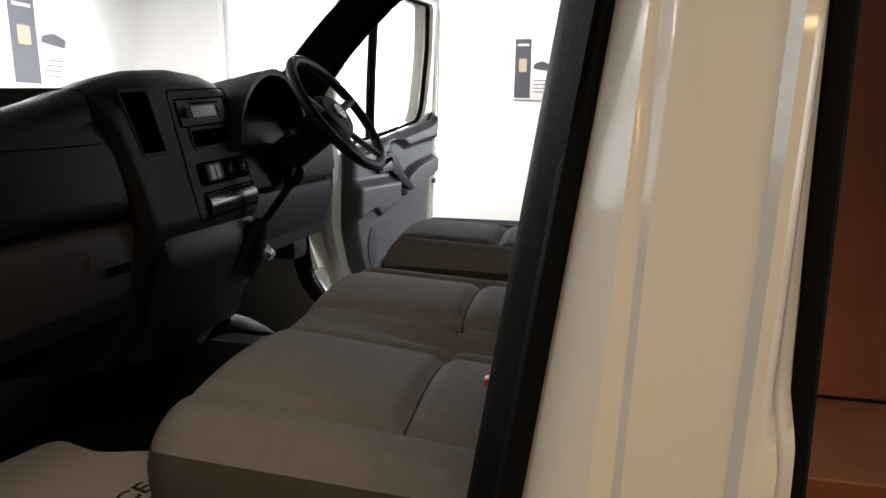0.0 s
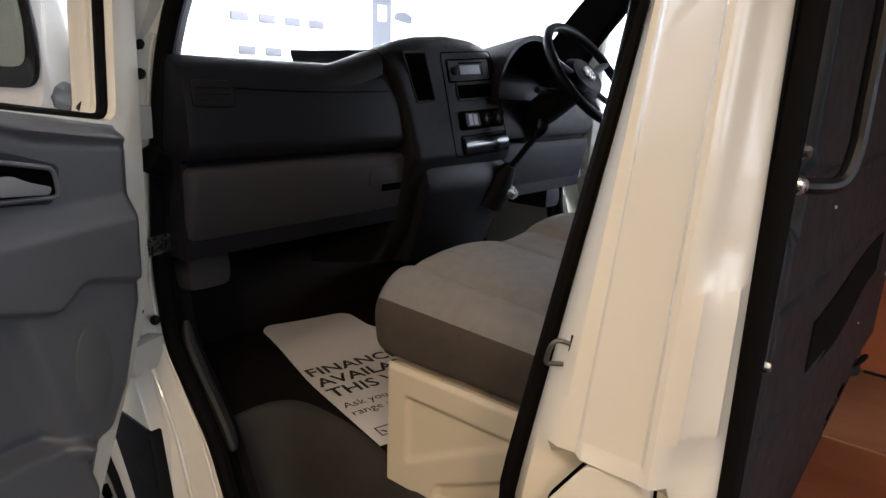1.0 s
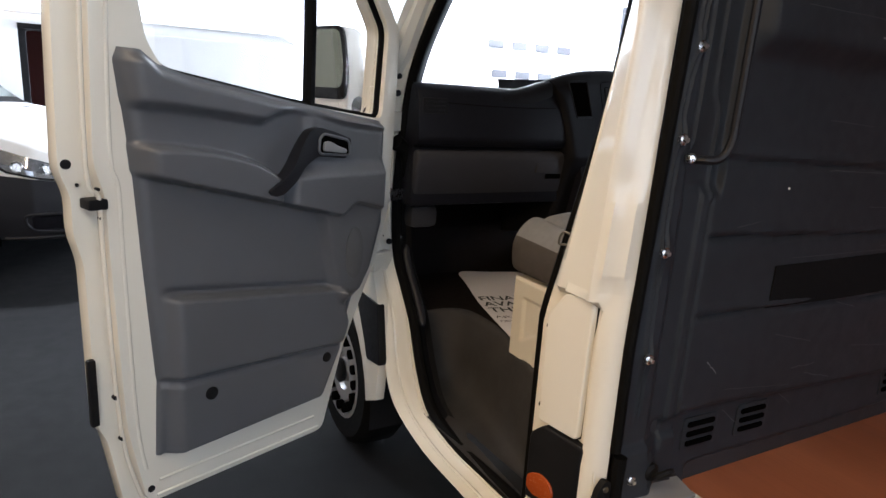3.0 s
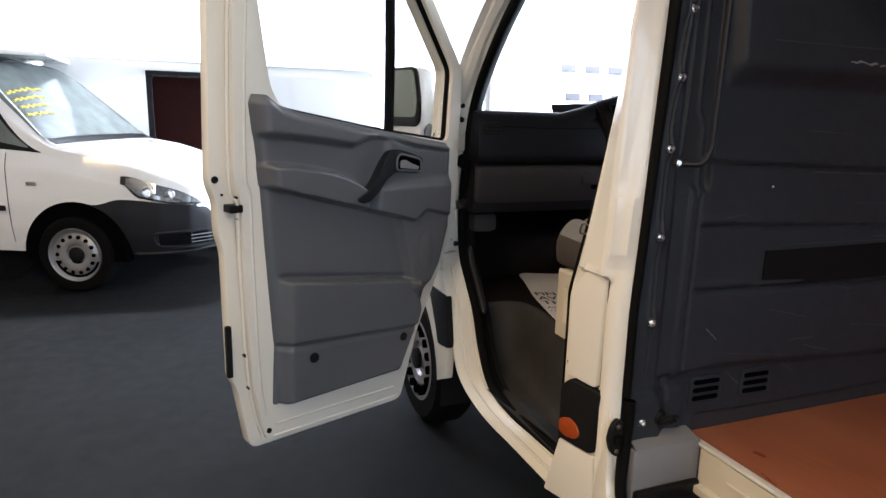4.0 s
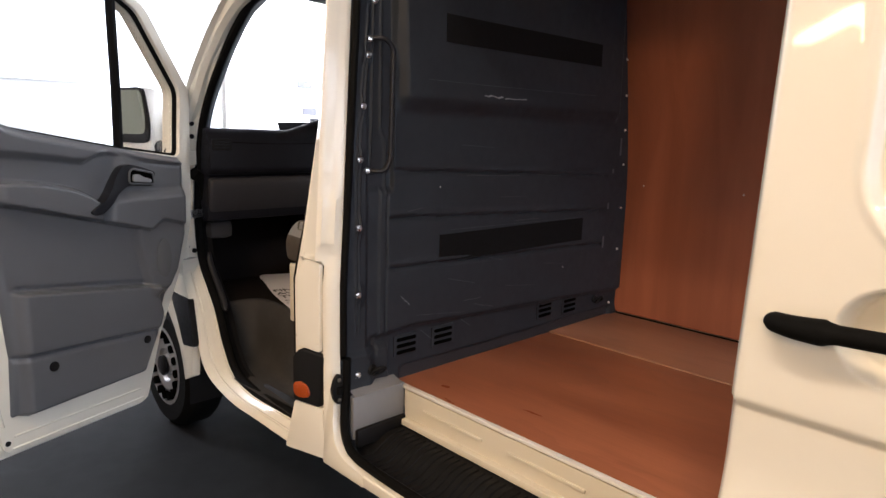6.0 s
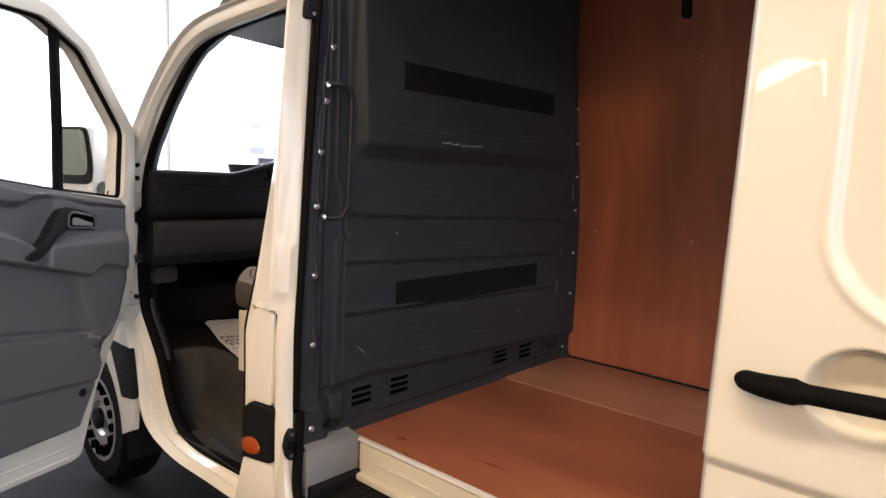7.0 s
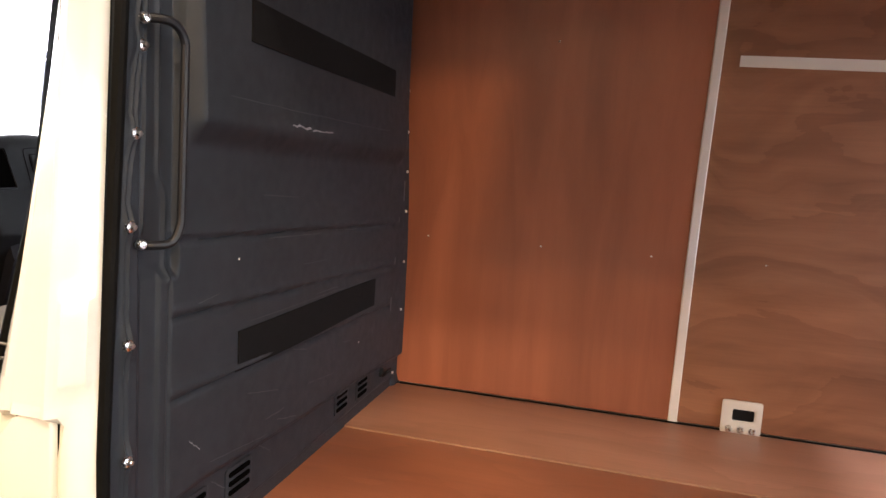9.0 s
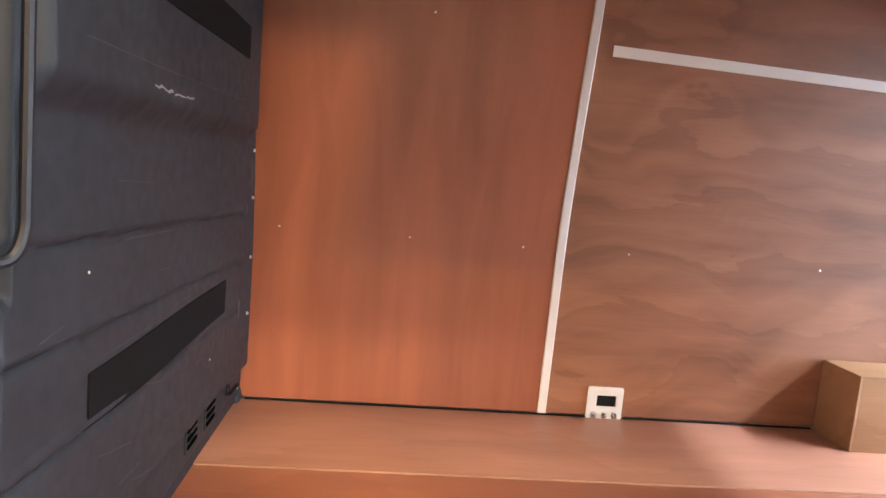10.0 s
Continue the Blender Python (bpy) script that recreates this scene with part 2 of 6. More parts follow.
CEIL = mat("grey_ceiling_boards", (0.42, 0.41, 0.39), 0.85, var=0.05, scale=2.0, bump=0.1, bscale=80)
POSTER = mat("charcoal_poster", (0.05, 0.05, 0.06), 0.5, var=0.1)
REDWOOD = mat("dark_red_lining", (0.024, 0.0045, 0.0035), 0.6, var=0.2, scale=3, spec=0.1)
TUBE = glow("tube_glow", (1.0, 0.95, 0.85), 6.0)
SCREEN = mat("black_glossy_plastic", (0.006, 0.006, 0.008), 0.22, var=0.1, spec=0.3)
LENSGLOSS = mat("glossy_dark_lens", (0.02, 0.021, 0.024), 0.06, var=0.05, rvar=0.01, spec=1.0)
LAMP = mat("clear_lamp_lens", (0.24, 0.245, 0.26), 0.08, 0.8, var=0.95, scale=16)
GREYBUMPER = mat("dark_grey_bumper_plastic", (0.0115, 0.012, 0.0155), 0.5, var=0.1, scale=10, bump=0.2, bscale=400, spec=0.3)
SCUFFW = mat("pale_scuff", (0.22, 0.22, 0.23), 0.6, var=0.4, scale=90)
SCUFF = mat("grey_scuff", (0.045, 0.048, 0.056), 0.6, var=0.3, scale=60)
PICGREY = mat("grey_print", (0.09, 0.09, 0.10), 0.7, var=0.2, scale=30)


# ---- modelling helpers ----
def finish(name, bm, material, parent=None, label="", smooth=True, angle=35):
    bmesh.ops.recalc_face_normals(bm, faces=bm.faces)
    me = bpy.data.meshes.new(name)
    bm.to_mesh(me)
    bm.free()
    me.materials.append(material)
    if smooth:
        me.polygons.foreach_set("use_smooth", [True] * len(me.polygons))
        me.set_sharp_from_angle(angle=radians(angle))
    ob = new(name, me)
    if parent is not None:
        ob.parent = parent
    if label:
        ob["label"] = label
    return ob


part = finish


def thing(name, label, category, at=(0, 0, 0), group="", kind=""):
    ob = new(name)
    ob.matrix_world = Matrix.Translation(at) if not isinstance(at, Matrix) else at
    return tagged(ob, label, category, group, kind)


def bevel(bm, r, seg=2, angle=30):
    if r > 0:
        es = [e for e in bm.edges if e.is_manifold and e.calc_face_angle(0) > radians(angle)]
        bmesh.ops.bevel(bm, geom=es, offset=r, segments=seg, affect="EDGES", profile=0.6, clamp_overlap=True)
    return bm


def box(x0, x1, y0, y1, z0, z1, r=0.004, bm=None, seg=2):
    b = bmesh.new()
    bmesh.ops.create_cube(b, size=1)
    for v in b.verts:
        v.co = Vector(((x0 + x1) / 2 + v.co.x * (x1 - x0), (y0 + y1) / 2 + v.co.y * (y1 - y0), (z0 + z1) / 2 + v.co.z * (z1 - z0)))
    bevel(b, r, seg)
    return join(bm, b)


def join(bm, b):
    if bm is None:
        return b
    me = bpy.data.meshes.new("tmp")
    b.to_mesh(me)
    b.free()
    bm.from_mesh(me)
    bpy.data.meshes.remove(me)
    return bm


def shaped(bm, f):
    for v in bm.verts:
        v.co = Vector(f(v.co))
    return bm


def prism(poly, t0, t1, place, r=0.0, holes=(), bm=None, seg=2):
    """A slab: the flat outline poly (with holes) from depth t0 to t1; place(a, b, t) gives the point."""

    loops = [poly, *holes]
    flat = [p for lp in loops for p in lp]
    tris = tessellate_polygon([[Vector((*p, 0)) for p in lp] for lp in loops])
    b = bmesh.new()
    lo = [b.verts.new((*p, 0)) for p in flat]
    hi = [b.verts.new((*p, 1)) for p in flat]
    if not holes:
        b.faces.new(lo[::-1])
        b.faces.new(hi)
    else:
        for i, j, k in tris:
            b.faces.new((lo[i], lo[j], lo[k]))
            b.faces.new((hi[k], hi[j], hi[i]))
    s = 0
    for lp in loops:
        n = len(lp)
        for i in range(n):
            j = (i + 1) % n
            b.faces.new((lo[s + i], lo[s + j], hi[s + j], hi[s + i]))
        s += n
    for v in b.verts:
        v.co.z = t0 + (t1 - t0) * v.co.z
    bmesh.ops.recalc_face_normals(b, faces=b.faces)
    bevel(b, r, seg)
    for v in b.verts:
        v.co = Vector(place(*v.co))
    return join(bm, b)


def rounded(pts, r=0.03, n=4):
    """Rounds the corners of a flat outline."""
    out = []
    m = len(pts)
    for i in range(m):
        p0, p, p1 = Vector(pts[i - 1]), Vector(pts[i]), Vector(pts[(i + 1) % m])
        d0, d1 = p0 - p, p1 - p
        q = min(r, d0.length * 0.45, d1.length * 0.45)
        a, c = p + d0.normalized() * q, p + d1.normalized() * q
        for k in range(n + 1):
            t = k / n
            out.append(tuple(a * (1 - t) ** 2 + p * 2 * t * (1 - t) + c * t * t))
    return out


def spline(pts, n=8, closed=False):
    """A smooth line through the points."""
    P = [Vector(p) for p in pts]
    m = len(P)
    out = []
    for i in range(m if closed else m - 1):
        a = P[i - 1] if closed or i > 0 else P[0]
        b, c = P[i], P[(i + 1) % m]
        d = P[(i + 2) % m] if closed or i + 2 < m else P[-1]
        for k in range(n):
            t = k / n
            out.append(0.5 * (2 * b + (c - a) * t + (2 * a - 5 * b + 4 * c - d) * t * t + (3 * b - a - 3 * c + d) * t ** 3))
    if not closed:
        out.append(P[-1])
    return out


def tube(path, r, sides=10, closed=False, bm=None, r2=None, caps=True):
    """A round bar along a line; r2: the other half-axis of an oval one."""
    P = [Vector(p) for p in path]
    b = bmesh.new()
    rings = []
    m = len(P)
    up = None
    for i in range(m):
        if closed:
            t = P[(i + 1) % m] - P[i - 1]
        else:
            t = P[min(i + 1, m - 1)] - P[max(i - 1, 0)]
        t.normalize()
        if up is None:
            up = Vector((0, 0, 1)) if abs(t.z) < 0.9 else Vector((1, 0, 0))
        s = t.cross(up).normalized()
        up = s.cross(t).normalized()
        rr = r(i / max(1, m - 1)) if callable(r) else r
        q = rr if r2 is None else r2
        rings.append([b.verts.new(P[i] + s * math.cos(2 * math.pi * k / sides) * rr + up * math.sin(2 * math.pi * k / sides) * q) for k in range(sides)])
    for i in range(m if closed else m - 1):
        a, c = rings[i], rings[(i + 1) % m]
        for k in range(sides):
            b.faces.new((a[k], a[(k + 1) % sides], c[(k + 1) % sides], c[k]))
    if caps and not closed:
        b.faces.new(rings[0])
        b.faces.new(rings[-1][::-1])
    return join(bm, b)


def lathe(profile, center, axis, n=24, bm=None):
    """Turned body: profile of (radius, height along axis)."""
    b = bmesh.new()
    ax = Vector(axis).normalized()
    u = ax.orthogonal().normalized()
    w = ax.cross(u)
    rings = []
    for rr, h in profile:
        rings.append([b.verts.new(Vector(center) + ax * h + (u * math.cos(2 * math.pi * k / n) + w * math.sin(2 * math.pi * k / n)) * max(rr, 1e-4)) for k in range(n)])
    for a, c in zip(rings, rings[1:]):
        for k in range(n):
            b.faces.new((a[k], a[(k + 1) % n], c[(k + 1) % n], c[k]))
    b.faces.new(rings[0][::-1])
    b.faces.new(rings[-1])
    return join(bm, b)


def sheet(us, vs, f, thick=None, bm=None):
    """A surface f(u, v) over a grid, with a back f(u, v) + thick."""
    b = bmesh.new()
    g = [[b.verts.new(f(u, v)) for v in vs] for u in us]
    nu, nv = len(us), len(vs)
    for i in range(nu - 1):
        for j in range(nv - 1):
            b.faces.new((g[i][j], g[i + 1][j], g[i + 1][j + 1], g[i][j + 1]))
    if thick is not None:
        k = [[b.verts.new(Vector(f(u, v)) + Vector(thick)) for v in vs] for u in us]
        for i in range(nu - 1):
            for j in range(nv - 1):
                b.faces.new((k[i][j], k[i][j + 1], k[i + 1][j + 1], k[i + 1][j]))
        for i in range(nu - 1):
            b.faces.new((g[i][0], k[i][0], k[i + 1][0], g[i + 1][0]))
            b.faces.new((g[i][-1], g[i + 1][-1], k[i + 1][-1], k[i][-1]))
        for j in range(nv - 1):
            b.faces.new((g[0][j], g[0][j + 1], k[0][j + 1], k[0][j]))
            b.faces.new((g[-1][j], k[-1][j], k[-1][j + 1], g[-1][j + 1]))
    return join(bm, b)


def lin(a, b, n):
    return [a + (b - a) * i / (n - 1) for i in range(n)]


def smooth(t):
    t = max(0.0, min(1.0, t))
    return t * t * (3 - 2 * t)


# ---- the showroom ----
GX0, GX1, GY0, GY1, GZ = -8.0, 9.0, -8.0, 9.0, 4.6
tagged(part("floor", box(GX0 - 0.3, GX1 + 0.3, GY0 - 0.3, GY1 + 0.3, -0.2, 0.0, 0), GROUND), "dark grey showroom floor, worn and matt", "floor", kind="structure")
tagged(part("ceiling", box(GX0 - 0.3, GX1 + 0.3, GY0 - 0.3, GY1 + 0.3, GZ, GZ + 0.2, 0), CEIL), "grey showroom ceiling", "ceiling", kind="structure")


def yz(x):
    return lambda a, b, t: (x + t, a, b)


def xz(y):
    return lambda a, b, t: (a, y + t, b)


def rect(a0, a1, b0, b1):
    return [(a0, b0), (a1, b0), (a1, b1), (a0, b1)]


tagged(part("wall_front", prism(rect(GY0, GY1, 0, GZ), -0.3, 0, yz(GX0), holes=[rect(-4.4, 2.4, 1.0, 4.2)]), WALLW, smooth=False), "white showroom wall with a wide window", "wall", kind="structure")
tagged(part("wall_rear", prism(rect(GY0, GY1, 0, GZ), 0, 0.3, yz(GX1), holes=[rect(-5.6, 2.4, 0.8, 4.0)]), WALLW, smooth=False), "white showroom wall", "wall", kind="structure")
# the opening from x 3.5 to 7.7 is unseen, added to let that light in
tagged(part("wall_far", prism(rect(GX0, GX1, 0, GZ), 0, 0.3, xz(GY1), holes=[rect(-6.4, -2.2, 1.0, 4.2), rect(3.5, 7.7, 1.0, 4.2)]), WALLW, smooth=False), "white showroom wall with windows", "wall", kind="structure")
tagged(part("wall_near", prism(rect(GX0, GX1, 0, GZ), -0.3, 0, xz(GY0)), WALLC, smooth=False), "tan showroom wall", "wall", kind="structure")


# ---- the van ----
YC = -0.05
van = thing("panel_van", "white panel van with open cab door and open side door", "van", (0, 0, 0))


def tumble(z):
    return 0.034 * max(0.0, z - 1.2) + 0.25 * max(0.0, z - 2.1) ** 2


def skin(x, z, inner=0.0):
    return Vector((x, -1.05 + tumble(z) + inner, z))


def mirrored(p):
    return Vector((p[0], 2 * YC - p[1], p[2]))


C2 = [(-0.23, 0.50), (-0.5, 0.487), (-0.68, 0.483), (-0.865, 0.52), (-0.965, 0.63), (-1.045, 0.79), (-1.125, 0.89), (-1.215, 1.01), (-1.240, 1.24), (-1.215, 1.52), (-1.15, 1.72), (-0.98, 1.93), (-0.77, 2.11), (-0.60, 2.18), (-0.31, 2.21), (-0.09, 2.21)]
C1 = [(-0.23, 0.44), (-0.5, 0.44), (-0.76, 0.44), (-0.99, 0.49), (-1.09, 0.60), (-1.145, 0.79), (-1.225, 0.93), (-1.305, 1.07), (-1.325, 1.28), (-1.280, 1.57), (-1.215, 1.75), (-1.05, 1.95), (-0.83, 2.13), (-0.63, 2.22), (-0.31, 2.25), (-0.09, 2.25)]


def cab_side(flip):
    g = mirrored if flip else Vector
    c1 = [(p.x, p.y) for p in spline([(*p, 0) for p in C1], 4)]
    c2 = [(p.x, p.y) for p in spline([(*p, 0) for p in C2], 4)]
    b = bmesh.new()
    cols = []
    for (ax, az), (bx, bz) in zip(c1, c2):
        a, c = skin(ax, az), skin(bx, bz, 0.10)
        col = [a, a * 0.92 + c * 0.08 + Vector((0, -0.006, 0)), a * 0.6 + c * 0.4 + Vector((0, 0.010, 0)), a * 0.5 + c * 0.5 + Vector((0, 0.004, 0)), a * 0.1 + c * 0.9, c]
        cols.append([b.verts.new(g(p)) for p in col])
    for p, q in zip(cols, cols[1:]):
        for k in range(len(p) - 1):
            b.faces.new((p[k], p[k + 1], q[k + 1], q[k]))
    part("door_jamb", b, PAINT, van)
    # pressed ridges that run round the jamb
    for f, off, rr in ((0.30, 0.004, 0.0055), (0.70, 0.000, 0.0045)):
        ridge = [g(skin(ax, az) * (1 - f) + skin(bx, bz, 0.10) * f + Vector((0, off, 0))) for (ax, az), (bx, bz) in zip(c1, c2) if az < 1.75]
        part("pressed_ridge", tube(ridge, rr, 8), PAINT, van)
    for hx, hz in ((-1.271, 1.061), (-1.272, 1.559), (-1.290, 1.36)):
        part("jamb_plug", lathe([(0.010, -0.006), (0.010, 0.002), (0.007, 0.005)], g((hx, -0.992 + tumble(hz), hz)), (0.75, -0.65 * (-1 if flip else 1), 0), 12), BLACKP, van)
    seal = [g(skin(x, z, 0.088)) for x, z in c2]
    part("door_seal", tube(seal, 0.020, 10), RUBBER, van, "black rubber door seal")
    # grey trim along the inner edge of the sill
    kick = [(-1.205, 1.04, 0.118), (-1.190, 0.985, 0.118), (-1.145, 0.925, 0.118), (-1.085, 0.865, 0.116), (-1.035, 0.815, 0.112), (-1.005, 0.785, 0.105)]
    part("kick_trim", tube(spline([g(skin(x, z, w)) for x, z, w in kick], 5), lambda t: 0.016 * (1 - abs(2 * t - 1) ** 6 * 0.6), 10), GREYBUMPER, van, "dark grey sill trim")
    # dark inner lining of the frame
    b = bmesh.new()
    cols = [[b.verts.new(g(p)) for p in (skin(x, z, 0.10), skin(x - (0.03 if x < -0.7 else 0), z + (0.0 if x < -0.7 else 0.03), 0.14), skin(x - ((0.13 if flip else 0.09) if x < -0.7 else 0), z + (0 if x < -0.7 else 0.08), 0.22 if flip or x > -0.7 else 0.165) if z > 1.2 else skin(x, z, 0.15))] for x, z in c2]
    for p, q in zip(cols, cols[1:]):
        b.faces.new((p[0], p[1], q[1], q[0]))
        b.faces.new((p[1], p[2], q[2], q[1]))
    part("frame_lining", b, BLACKP, van)
    # front wing with its wheel arch
    arch = [(-1.66 + 0.44 * math.cos(a), 0.34 + 0.46 * math.sin(a)) for a in lin(radians(8), radians(172), 16)]
    wing = [(-1.13, 0.45), *arch, (-2.12, 0.40), (-2.32, 0.62), (-2.34, 0.95), (-2.15, 1.15), (-1.85, 1.30), (-1.6, 1.42), (-1.36, 1.55), (-1.29, 1.50), (-1.29, 1.3), (-1.27, 1.15), (-1.22, 1.0), (-1.13, 0.83), (-1.10, 0.66)]
    part("front_wing", prism(wing, -0.02, 0.02, lambda a, b_, t: g((a, -1.05 + tumble(b_) + t, b_)), 0.006), PAINT, van)
    liner = bmesh.new()
    seg = [(-1.66 + 0.43 * math.cos(a), 0.34 + 0.45 * math.sin(a)) for a in lin(radians(-10), radians(190), 20)]
    rows = [[liner.verts.new(g((x, y, z))) for x, z in seg] for y in (-1.045, -0.70)]
    for i in range(len(seg) - 1):
        liner.faces.new((rows[0][i], rows[0][i + 1], rows[1][i + 1], rows[1][i]))
    part("arch_liner", liner, BLACKP, van)
    # black cladding between arch and door
    clad = rounded([(-1.36, 0.84), (-1.13, 0.84), (-1.085, 0.61), (-1.215, 0.59), (-1.25, 0.66)], 0.015)
    part("arch_cladding", prism(clad, -0.03, 0.0, lambda a, b_, t: g((a, -1.045 + t, b_)), 0.006), BLACKP, van)
    # roof rail, cab roof edge
    rail = [g(skin(x, z, i)) for x, z, i in ((-1.38, 1.55, 0.05), (-1.235, 1.71, 0.055), (-1.065, 1.94, 0.06), (-0.85, 2.115, 0.06), (-0.65, 2.20, 0.06), (-0.33, 2.235, 0.06), (0.0, 2.25, 0.06))]
    part("roof_rail", tube(spline(rail, 6), 0.042, 10, r2=0.045), PAINT, van)


cab_side(False)
cab_side(True)


# middle pillar
def pillar(flip):
    g = mirrored if flip else Vector
    # section at the height 1.35: x, y, and how each line drifts in x and y with the height
    prof = [(-0.236, -0.90, 0.15, 0.05), (-0.207, -0.945, 0.14, 0.08), (-0.192, -0.985, 0.115, 0.17), (-0.180, -1.000, 0.10, 0.16), (-0.162, -1.016, 0.085, 0.145), (-0.148, -1.0245, 0.065, 0.13), (-0.137, -1.0225, 0.05, 0.125), (-0.130, -1.0235, 0.045, 0.12), (-0.124, -1.030, 0.042, 0.115), (-0.119, -1.0355, 0.04, 0.11), (-0.114, -1.036, 0.04, 0.105), (-0.054, -1.0435, 0.035, 0.05), (-0.048, -1.0475, 0.035, 0.042), (-0.041, -1.0480, 0.034, 0.040), (-0.035, -1.0435, 0.033, 0.040), (-0.028, -1.030, 0.027, 0.045), (-0.022, -1.013, 0.02, 0.05), (-0.015, -1.004, 0.01, 0.055), (-0.004, -0.992, 0.0, 0.058), (0.002, -0.981, -0.01, 0.06), (0.003, -0.971, -0.015, 0.06)]
    if flip:
        prof = [q for q in prof if q[0] < -0.03]
    zs = sorted(lin(0.45, 2.3, 47) + [1.195, 1.205, 1.215, 1.245, 1.26, 1.395, 1.41, 1.435, 1.455])

    def face(i, z):
        x, y, dx, dy = prof[i]
        k = z - 1.35 if z > 1.1 else -0.25
        x, y = x + dx * k, y + dy * k + 0.25 * max(0, z - 2.1) ** 2
        if 9 <= i <= 11:
            y += 0.005 * smooth((z - 1.195) / 0.02)
        if 15 <= i <= 18:
            k = smooth((z - 1.23) / 0.03) * (1 - smooth((z - 1.39) / 0.06))
            y -= 0.010 * k
            x += 0.006 * k
            y -= 0.006 * smooth((1.20 - z) / 0.06)
        y += (0, 0, 0, 0, 0.018, 0.032, 0.034, 0.034, 0.034, 0.034, 0.034, 0.036, 0.038, 0.038, 0.034, 0.018, 0.004, 0, 0, 0, 0)[i] * smooth((1.192 - z) / 0.014)
        return g((x, y, z))

    part("middle_pillar", sheet(range(len(prof)), zs, face), PAINT, van)
    if not flip:
        part("pillar_seal", tube([g((0.013, -0.962 + 0.058 * (z - 1.35 if z > 1.1 else -0.25) + 0.25 * max(0, z - 2.1) ** 2, z)) for z in zs if z > 0.82], 0.0125, 10, r2=0.013), RUBBER, van)
    lining = ((-0.252, -0.84), (-0.250, -0.87), (-0.240, -0.905), (-0.218, -0.948))
    part("pillar_lining", sheet(range(4), zs, lambda i, z: g((lining[i][0] + 0.15 * (z - 1.35 if z > 1.1 else -0.25), lining[i][1], z))), RUBBER, van, "black inner pillar lining")
    part("pillar_trim", tube([g((-0.2075 + 0.14 * max(-0.25, z - 1.35), -0.968 + 0.14 * max(-0.25, z - 1.35), z)) for z in zs], 0.021, 10, r2=0.0125), RUBBER, van)
    loop = [(-0.158, -1.012, 1.309), (-0.170, -1.024, 1.316), (-0.178, -1.030, 1.317), (-0.184, -1.033, 1.309), (-0.188, -1.033, 1.292), (-0.186, -1.031, 1.287), (-0.174, -1.022, 1.287), (-0.160, -1.012, 1.286)]
    part("striker_gap", tube([g((-0.1635, -1.0190, 1.325)), g((-0.1655, -1.0210, 1.30)), g((-0.1675, -1.0250, 1.268))], 0.0022, 6), HOLE, van)
    part("striker", tube([g(q) for q in spline(loop, 5)], 0.0030, 8), DARKSTEEL, van, "steel door striker loop")


pillar(False)
pillar(True)
part("pillar_catch", prism(rounded([(-0.962, 2.150), (-0.918, 2.155), (-0.908, 2.24), (-0.955, 2.25)], 0.018), -0.015, 0.022, lambda a, b, t: (t, a, b), 0.006), BLACKP, van, "black door catch")
for cy, cz in ((-0.935, 2.168), (-0.930, 2.232)):
    part("catch_screw", lathe([(0.007, 0.0), (0.005, 0.005)], (0.022, cy, cz), (1, 0, 0), 10), STEEL, van)
# fuel flap, black rub strip with the orange side lamp, lower skirt
def low_face(thick):
    """The lower pillar's outer face, turned a little towards the rear."""
    return lambda a, b, t: (a, -1.065 + (a + 0.155) * 0.30 + thick + t, b)


flap = rounded([(-0.158, 0.865), (-0.054, 0.855), (-0.050, 1.178), (-0.062, 1.188), (-0.118, 1.192), (-0.160, 1.13)], 0.012)
part("flap_gap", tube([low_face(0.018)(p, q, 0) for p, q in flap], 0.0042, 6, True), HOLE, van)
part("flap_hinge_gap", prism(rounded([(-0.062, 0.862), (-0.046, 0.862), (-0.043, 1.02), (-0.058, 1.03)], 0.004), 0.0, 0.006, low_face(0.016), 0.001), HOLE, van)
part("fuel_flap", prism(flap, 0.0, 0.020, low_face(0.0), 0.006, seg=3), PAINT, van)
for zz in (0.90, 1.10):
    part("flap_stop", lathe([(0.006, -0.002), (0.006, 0.005), (0.003, 0.007)], low_face(0.012)(-0.162, zz, 0), (-1, -0.3, 0), 10), BLACKP, van)
strip = rounded([(-0.172, 0.652), (-0.050, 0.648), (-0.030, 0.848), (-0.138, 0.858), (-0.172, 0.826)], 0.014)
part("rub_strip", prism(strip, -0.006, 0.04, low_face(0.0), 0.009, seg=3), BLACKP, van)
side_lamp = part("side_lamp", prism(rounded([(-0.163, 0.684), (-0.163, 0.722), (-0.128, 0.736), (-0.098, 0.720), (-0.088, 0.692), (-0.102, 0.675), (-0.142, 0.670)], 0.014), -0.012, 0.0, low_face(0.0), 0.003), ORANGE, van, "orange side marker lens")
skirt = rounded([(-0.22, 0.45), (-0.030, 0.45), (-0.046, 0.642), (-0.172, 0.648)], 0.008)
part("pillar_skirt", prism(skirt, 0.0, 0.035, low_face(0.002), 0.006), PAINT, van)
# sills
part("side_sill", box(0.20, 2.7, -1.034, -0.985, 0.446, 0.490, 0.012, seg=3), PAINT, van)
corner = [(-0.03, 0.80), (-0.004, 0.80), (0.006, 0.66), (0.020, 0.585), (0.055, 0.530), (0.11, 0.503), (0.21, 0.490), (0.21, 0.446), (-0.035, 0.442)]
part("sill_corner", prism([(q.x, q.y) for q in spline([(*c, 0) for c in corner[:7]], 4)] + corner[7:], -0.036, 0.012, lambda a, b, t: (a, -1.0 + t * (0.45 + 0.55 * smooth((0.66 - b) / 0.16)), b), 0.010), PAINT, van)
